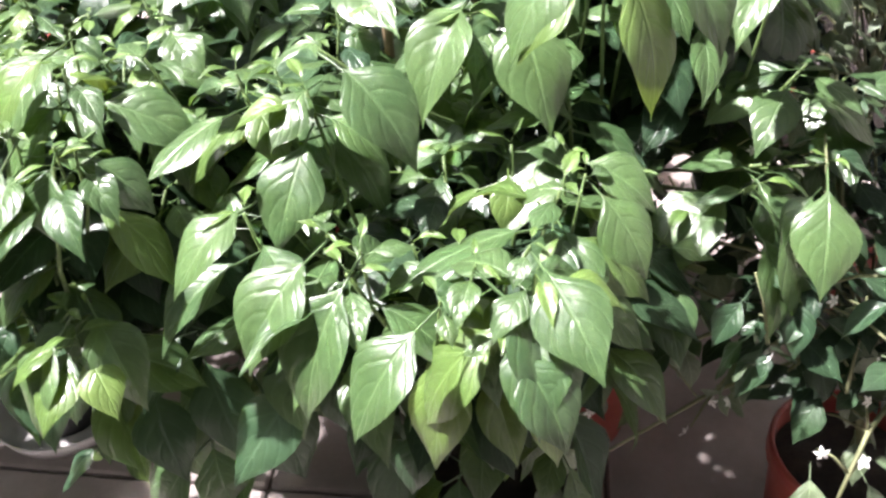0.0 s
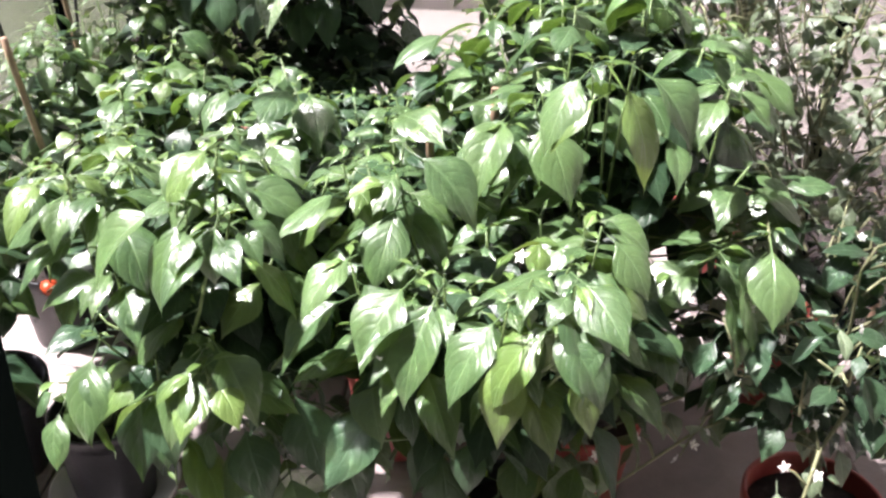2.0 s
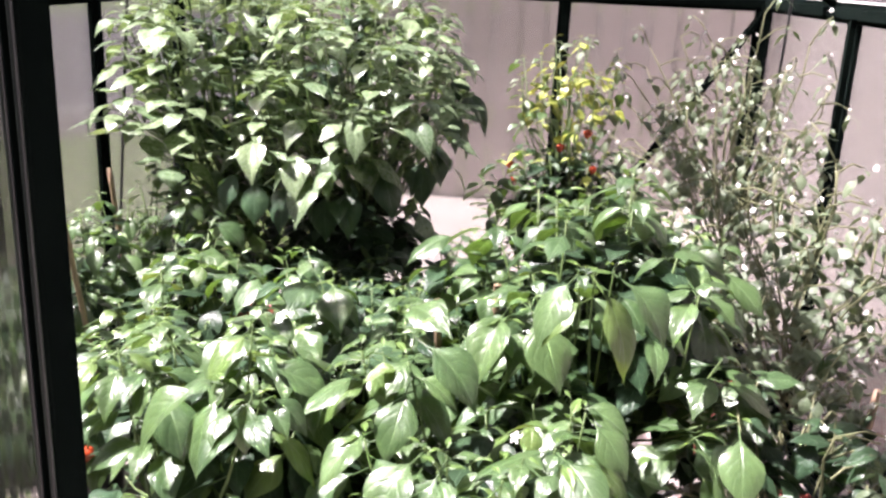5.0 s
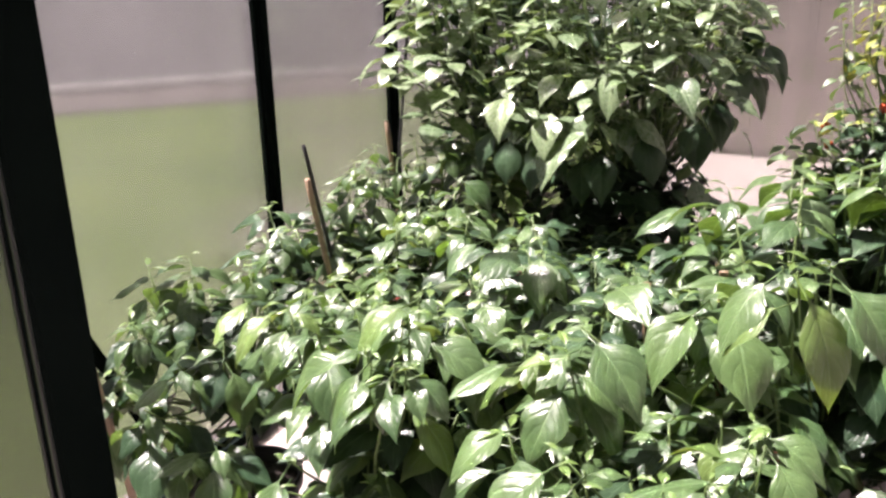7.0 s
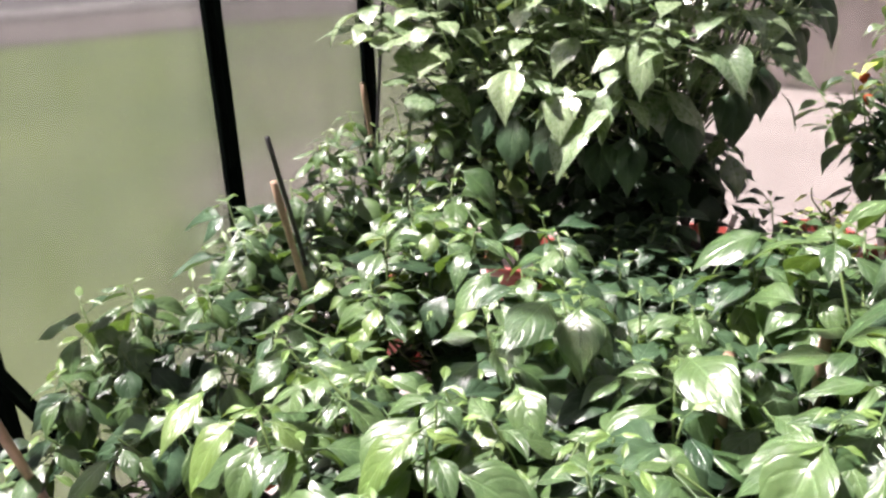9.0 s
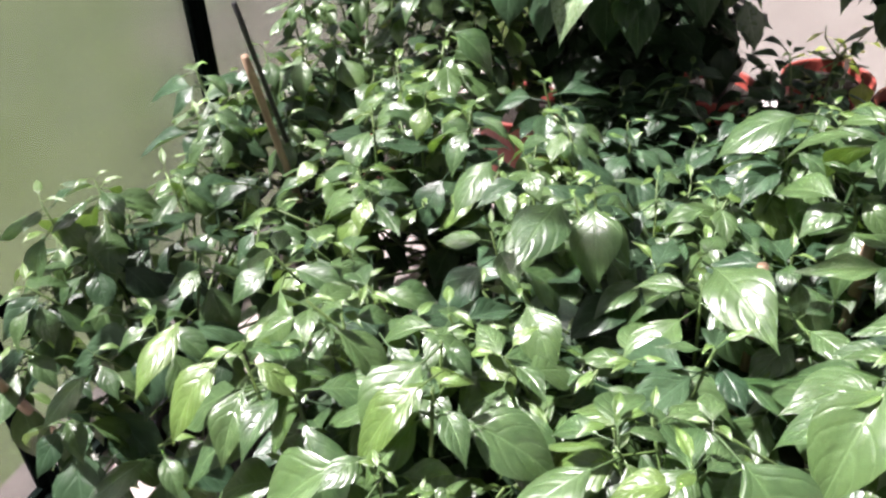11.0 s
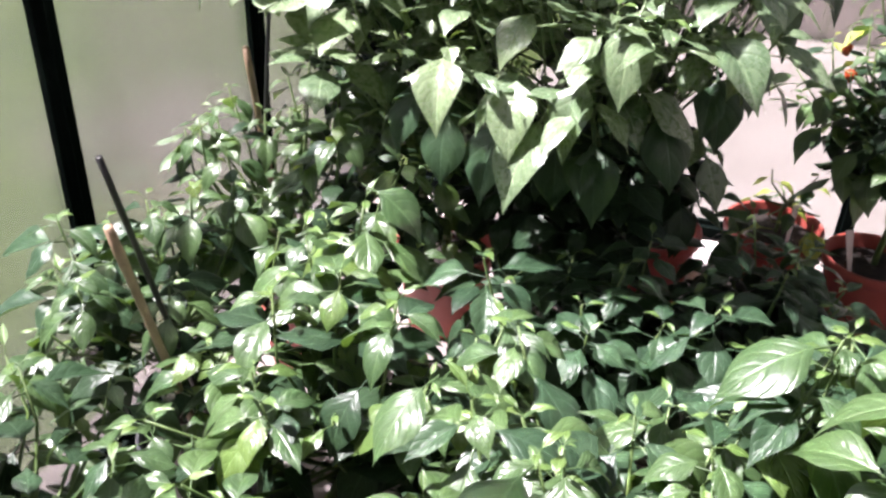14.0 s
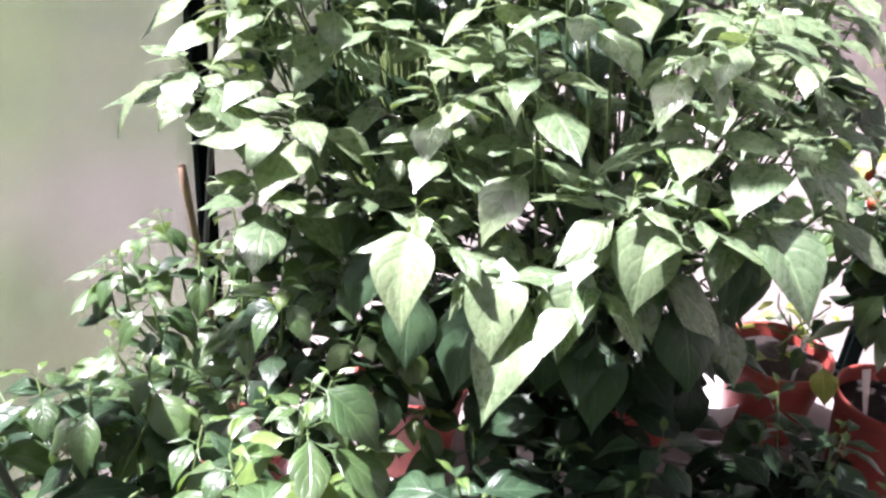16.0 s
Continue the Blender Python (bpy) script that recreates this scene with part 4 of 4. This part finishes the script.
p.hero([(-0.407, 1.53, 0.85, -0.426, 1.50, 0.747), (-0.503, 1.535, 0.83, -0.492, 1.47, 0.745), (-0.462, 1.53, 0.78, -0.485, 1.44, 0.69),
        (-0.355, 1.501, 0.94, -0.362, 1.47, 0.84), (-0.361, 1.56, 0.82, -0.27, 1.58, 0.755), (-0.589, 1.489, 0.86, -0.575, 1.42, 0.79),
        (-0.27, 1.55, 0.907, -0.205, 1.50, 0.845)], ARCHED_SUN_PALED, 0.95)
# overhung leaves, their shade put into the dark leaf colour
p.hero([(-0.53, 1.58, 0.75, -0.535, 1.52, 0.65), (-0.40, 1.56, 0.75, -0.38, 1.52, 0.65), (-0.60, 1.56, 0.76, -0.60, 1.52, 0.67), (-0.33, 1.60, 0.79, -0.29, 1.57, 0.69),
        (-0.46, 1.62, 0.72, -0.45, 1.60, 0.62), (-0.66, 1.62, 0.76, -0.68, 1.58, 0.68)], ARCHED_SHADED)
p.hero([(-0.20, 1.95, 0.97, -0.15, 1.93, 0.89), (-0.22, 1.90, 0.90, -0.17, 1.88, 0.79), (-0.16, 2.0, 0.93, -0.10, 1.98, 0.82),
        (-0.24, 1.85, 0.82, -0.20, 1.83, 0.71), (-0.20, 2.05, 0.85, -0.15, 2.05, 0.74), (-0.26, 1.80, 0.78, -0.24, 1.77, 0.67)], ARCHED_SHADED)
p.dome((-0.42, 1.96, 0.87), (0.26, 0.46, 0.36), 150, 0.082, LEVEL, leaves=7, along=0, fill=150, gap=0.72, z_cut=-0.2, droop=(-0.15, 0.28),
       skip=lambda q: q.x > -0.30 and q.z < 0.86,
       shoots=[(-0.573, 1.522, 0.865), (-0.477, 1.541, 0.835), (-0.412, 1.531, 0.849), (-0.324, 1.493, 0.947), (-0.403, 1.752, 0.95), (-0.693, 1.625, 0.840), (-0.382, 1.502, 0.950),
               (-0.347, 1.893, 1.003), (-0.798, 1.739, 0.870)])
# under-crown shoots, shaded by their dark colour
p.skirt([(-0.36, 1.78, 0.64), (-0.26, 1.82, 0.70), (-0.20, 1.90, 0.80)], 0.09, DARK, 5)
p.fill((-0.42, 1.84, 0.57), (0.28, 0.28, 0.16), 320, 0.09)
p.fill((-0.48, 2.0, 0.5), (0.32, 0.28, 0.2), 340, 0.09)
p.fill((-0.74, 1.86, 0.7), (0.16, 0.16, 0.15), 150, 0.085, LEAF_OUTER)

p = Plant("pepper_plant", (-0.38, 1.62, 0), "low pepper plant under its tall neighbours, leaves coloured dark for their shade", "pepper plant", 114, GROUP)
pot_parts(p.root, 0.1, 0.19, RED_POT, "terracotta-red plastic pot")
p.stem((-0.4, 1.56, 0.36))
# dark leaves here paint the tall bushes' shadow
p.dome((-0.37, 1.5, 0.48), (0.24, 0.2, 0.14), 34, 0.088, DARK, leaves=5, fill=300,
       shoots=[(-0.499, 1.402, 0.646), (-0.352, 1.359, 0.590), (-0.410, 1.593, 0.560), (-0.200, 1.445, 0.610)])

p = Plant("pepper_plant", (-0.1, 1.8, 0), "low pepper plant in front of red pots, leaves coloured dark as in shade", "pepper plant", 115, GROUP)
pot_parts(p.root, 0.1, 0.19, RED_POT, "terracotta-red plastic pot")
p.stem((-0.11, 1.76, 0.3))
# leaf colour carries the shade of the bush beside it
p.dome((-0.14, 1.66, 0.45), (0.2, 0.2, 0.15), 30, 0.088, DARK, leaves=5, fill=300)

# the yellowing plant with orange pods
p = Plant("pepper_plant", (0.16, 2.42, 0), "yellowing pepper plant bearing orange pods", "pepper plant", 112, GROUP)
pot_parts(p.root, 0.11, 0.2, RED_POT, "terracotta-red plastic pot")
p.stem((0.17, 2.42, 0.45))
p.dome((0.15, 2.4, 0.88), (0.18, 0.18, 0.2), 26, 0.056, YELLOW[:2] + GREY[:3] + MATURE[:2], young=YELLOW, leaves=4, fill=80, inner=LEAF_INNER_YELLOW)
p.dome((0.16, 2.36, 0.55), (0.25, 0.2, 0.22), 58, 0.074, DARK + MATURE[:3] + YELLOW[:1], young=YELLOW, n_young=1, leaves=5, fill=420)
p.fruits([(-0.02, 2.4, 0.68), (0.0, 2.36, 0.64), (0.2, 2.22, 0.82), (0.22, 2.2, 0.72), (0.1, 2.24, 0.5), (0.12, 2.2, 0.78)])
p = Plant("pepper_plant", (-0.06, 2.5, 0), "small yellow-leaved plant in a red pot", "pepper plant", 113, GROUP)
pot_parts(p.root, 0.115, 0.2, RED_POT, "terracotta-red plastic pot")
p.stem((-0.05, 2.48, 0.26), 0.005)
p.dome((-0.04, 2.46, 0.28), (0.1, 0.1, 0.08), 8, 0.07, YELLOW + DARK[:3], young=None, leaves=3, along=0)


# the twiggy flowering peppers by the other wall
def twiggy(place, fork, centre, radii, n, seed, label, leaf=0.05, fill=500, pot=RED_POT, meshes=GREY, inner=LEAF_INNER_GREY):
    p = Plant("pepper_plant", place, label, "pepper plant", seed, GROUP)
    pot_parts(p.root, 0.105, 0.2, pot, "terracotta-red plastic pot")
    p.stem(fork, 0.008, TWIG)
    j = p.rnd
    c = Vector(centre)
    spots = []
    for i in range(n):
        u = 1 - (i + 0.5) / n * 1.5
        a = 2.39996 * i + j.uniform(-0.3, 0.3)
        s = math.sqrt(max(0, 1 - u * u))
        tip = c + Vector((s * math.cos(a) * radii[0], s * math.sin(a) * radii[1], u * radii[2])) * j.uniform(0.75, 1.1)
        pts = p.branch(tip, 0.0024, start=Vector(fork).lerp(c, j.uniform(0.0, 0.8)), rise=0.0)
        for k in range(3):
            f = (0.45, 0.75, 1.0)[k]
            q = pts[1].lerp(pts[3], f)
            side = q + Vector((j.uniform(-0.07, 0.07), j.uniform(-0.07, 0.07), j.uniform(-0.01, 0.07)))
            part("twig", tube([q, (q + side) / 2 + Vector((0, 0, 0.01)), side], [0.002, 0.0017, 0.0012], 4), TWIG, p.root)
            p.whorl(side, (0, 0, 0.4), j.choice((3, 4, 4)), leaf, meshes, None, 0, (0.2, 1.3))
            if j.random() < 0.75:
                spots.append(side + p.o + Vector((j.uniform(-0.02, 0.02), j.uniform(-0.03, 0.005), j.uniform(-0.008, 0.014))))
    p.flowers(spots, 0.0068)
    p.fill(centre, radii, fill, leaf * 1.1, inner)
    return p


p = twiggy((0.46, 0.78, 0), (0.44, 0.8, 0.34), (0.40, 0.80, 0.5), (0.25, 0.26, 0.19), 36, 201, "sparse pepper plant with small leaves and white flowers", 0.056, 220, meshes=DARK[:4] + GREY[:1], inner=LEAF_INNER_SHADED)
# long bare shoots arching out over the floor, with flowers
for way in ([(0.44, 0.82, 0.36), (0.30, 0.83, 0.37), (0.19, 0.79, 0.34), (0.09, 0.75, 0.31)], [(0.44, 0.80, 0.36), (0.34, 0.74, 0.40), (0.24, 0.70, 0.38), (0.13, 0.67, 0.30)],
            [(0.44, 0.80, 0.36), (0.42, 0.68, 0.44), (0.37, 0.62, 0.42), (0.34, 0.57, 0.35)], [(0.45, 0.82, 0.36), (0.38, 0.88, 0.42), (0.30, 0.93, 0.42), (0.24, 0.96, 0.38)]):
    way = [Vector(q) - p.o for q in way]
    part("branch", tube(way, [0.0034, 0.003, 0.0026, 0.0018], 6), TWIG, p.root)
    for q in (way[1], way[2], way[2].lerp(way[3], 0.5), way[3]):
        for k in range(2):
            side = q + Vector((p.rnd.uniform(-0.05, 0.05), p.rnd.uniform(-0.05, 0.05), p.rnd.uniform(-0.03, 0.04)))
            part("twig", tube([q, (q + side) / 2 + Vector((0, 0, 0.006)), side], [0.0018, 0.0015, 0.001], 4), TWIG, p.root)
            p.whorl(side, (0, 0, 0.3), 3, 0.06, DARK, None, 0, (0.2, 1.2))
            p.flowers([side + p.o + Vector((p.rnd.uniform(-0.015, 0.015), -0.015, 0.01))], 0.0078)
twiggy((0.56, 1.3, 0), (0.55, 1.28, 0.4), (0.5, 1.2, 0.68), (0.2, 0.3, 0.28), 40, 202, "open grey-green pepper plant covered in white flowers", 0.037, 380)
twiggy((0.55, 1.9, 0), (0.55, 1.9, 0.5), (0.5, 1.86, 0.84), (0.27, 0.36, 0.33), 46, 203, "tall twiggy pepper plant with small grey-green leaves", 0.036, 380)


for p in PLANTS:
    p.rest(LEAF_INNER_GREY if p.mat is TWIG else LEAF_SUN_PALED_OUTER if p.pale else LEAF_OUTER)


# ---- canes and sticks ----
def cane(a, b, r, mat, label, knots=True):
    a, b = Vector(a), Vector(b)
    n = 14
    pts, radii = [], []
    for i in range(n + 1):
        f = i / n
        pts.append(a.lerp(b, f))
        radii.append(r * (1.16 if knots and i % 5 == 3 else 1.0))
    return solid("garden_cane", tube(pts, radii, 10), mat, label, "cane", smooth=True)


cane((-0.13, 0.98, 0.16), (-0.14, 0.90, 0.755), 0.0055, BAMBOO, "short bamboo cane standing in the pepper bed")
cane((-0.04, 1.07, 0.16), (-0.05, 0.96, 0.765), 0.006, BAMBOO, "thick bamboo cane among the pepper leaves")
cane((-0.850, 1.33, 0.16), (-0.889, 1.193, 0.812), 0.0042, BLACK_STICK, "thin black plastic stick beside a bamboo cane", False)
cane((-0.85, 1.30, 0.16), (-0.846, 1.136, 0.763), 0.0055, BAMBOO, "bamboo cane tied beside a black stick")
cane((-1.03, 1.88, 0.16), (-1.052, 1.81, 0.72), 0.006, BAMBOO, "upright bamboo cane by the side wall")
cane((-1.19, 0.93, 0.0), (-0.92, 0.62, 0.7), 0.007, BAMBOO, "leaning bamboo cane by the side wall")
cane((-1.06, 1.8, 0.2), (-1.05, 2.01, 1.28), 0.004, BLACK_STICK, "tall thin black stick by the side wall", False)
cane((0.66, 2.1, 0.0), (0.67, 2.05, 1.3), 0.004, BLACK_STICK, "tall thin black stick by the other wall", False)
cane((0.6, 1.06, 0.1), (0.6, 1.02, 0.6), 0.006, BAMBOO, "bamboo cane in a flowering pepper")

# white bowl on the floor between the red pots
bowl = thing("bowl", (-0.19, 2.47, 0.001), "white plastic bowl on the floor between pots", "bowl")
part("bowl_body", lathe([(0, 0), (0.05, 0), (0.075, 0.03), (0.085, 0.09), (0.083, 0.091), (0.072, 0.034), (0.048, 0.006), (0, 0.005)]), PALE_PLASTIC, bowl)

# plastic plant labels pushed into the pots
for k, (x, y, lean) in enumerate(((-0.285, 2.365, 0.25), (0.1, 2.36, -0.2), (-0.03, 2.43, 0.15))):
    bm = box((-0.009, -0.0006, -0.05), (0.009, 0.0006, 0.075), 0.0004)
    for v in bm.verts:
        if v.co.z < -0.03:
            v.co.x *= 0.3
    tag = solid("plant_label", bm, PALE_PLASTIC, "small white plastic plant label standing in potting soil", "plant label", group="plant labels in the pots")
    tag.location, tag.rotation_euler = (x, y, 0.21), (-0.15, lean, 0.3 * k)
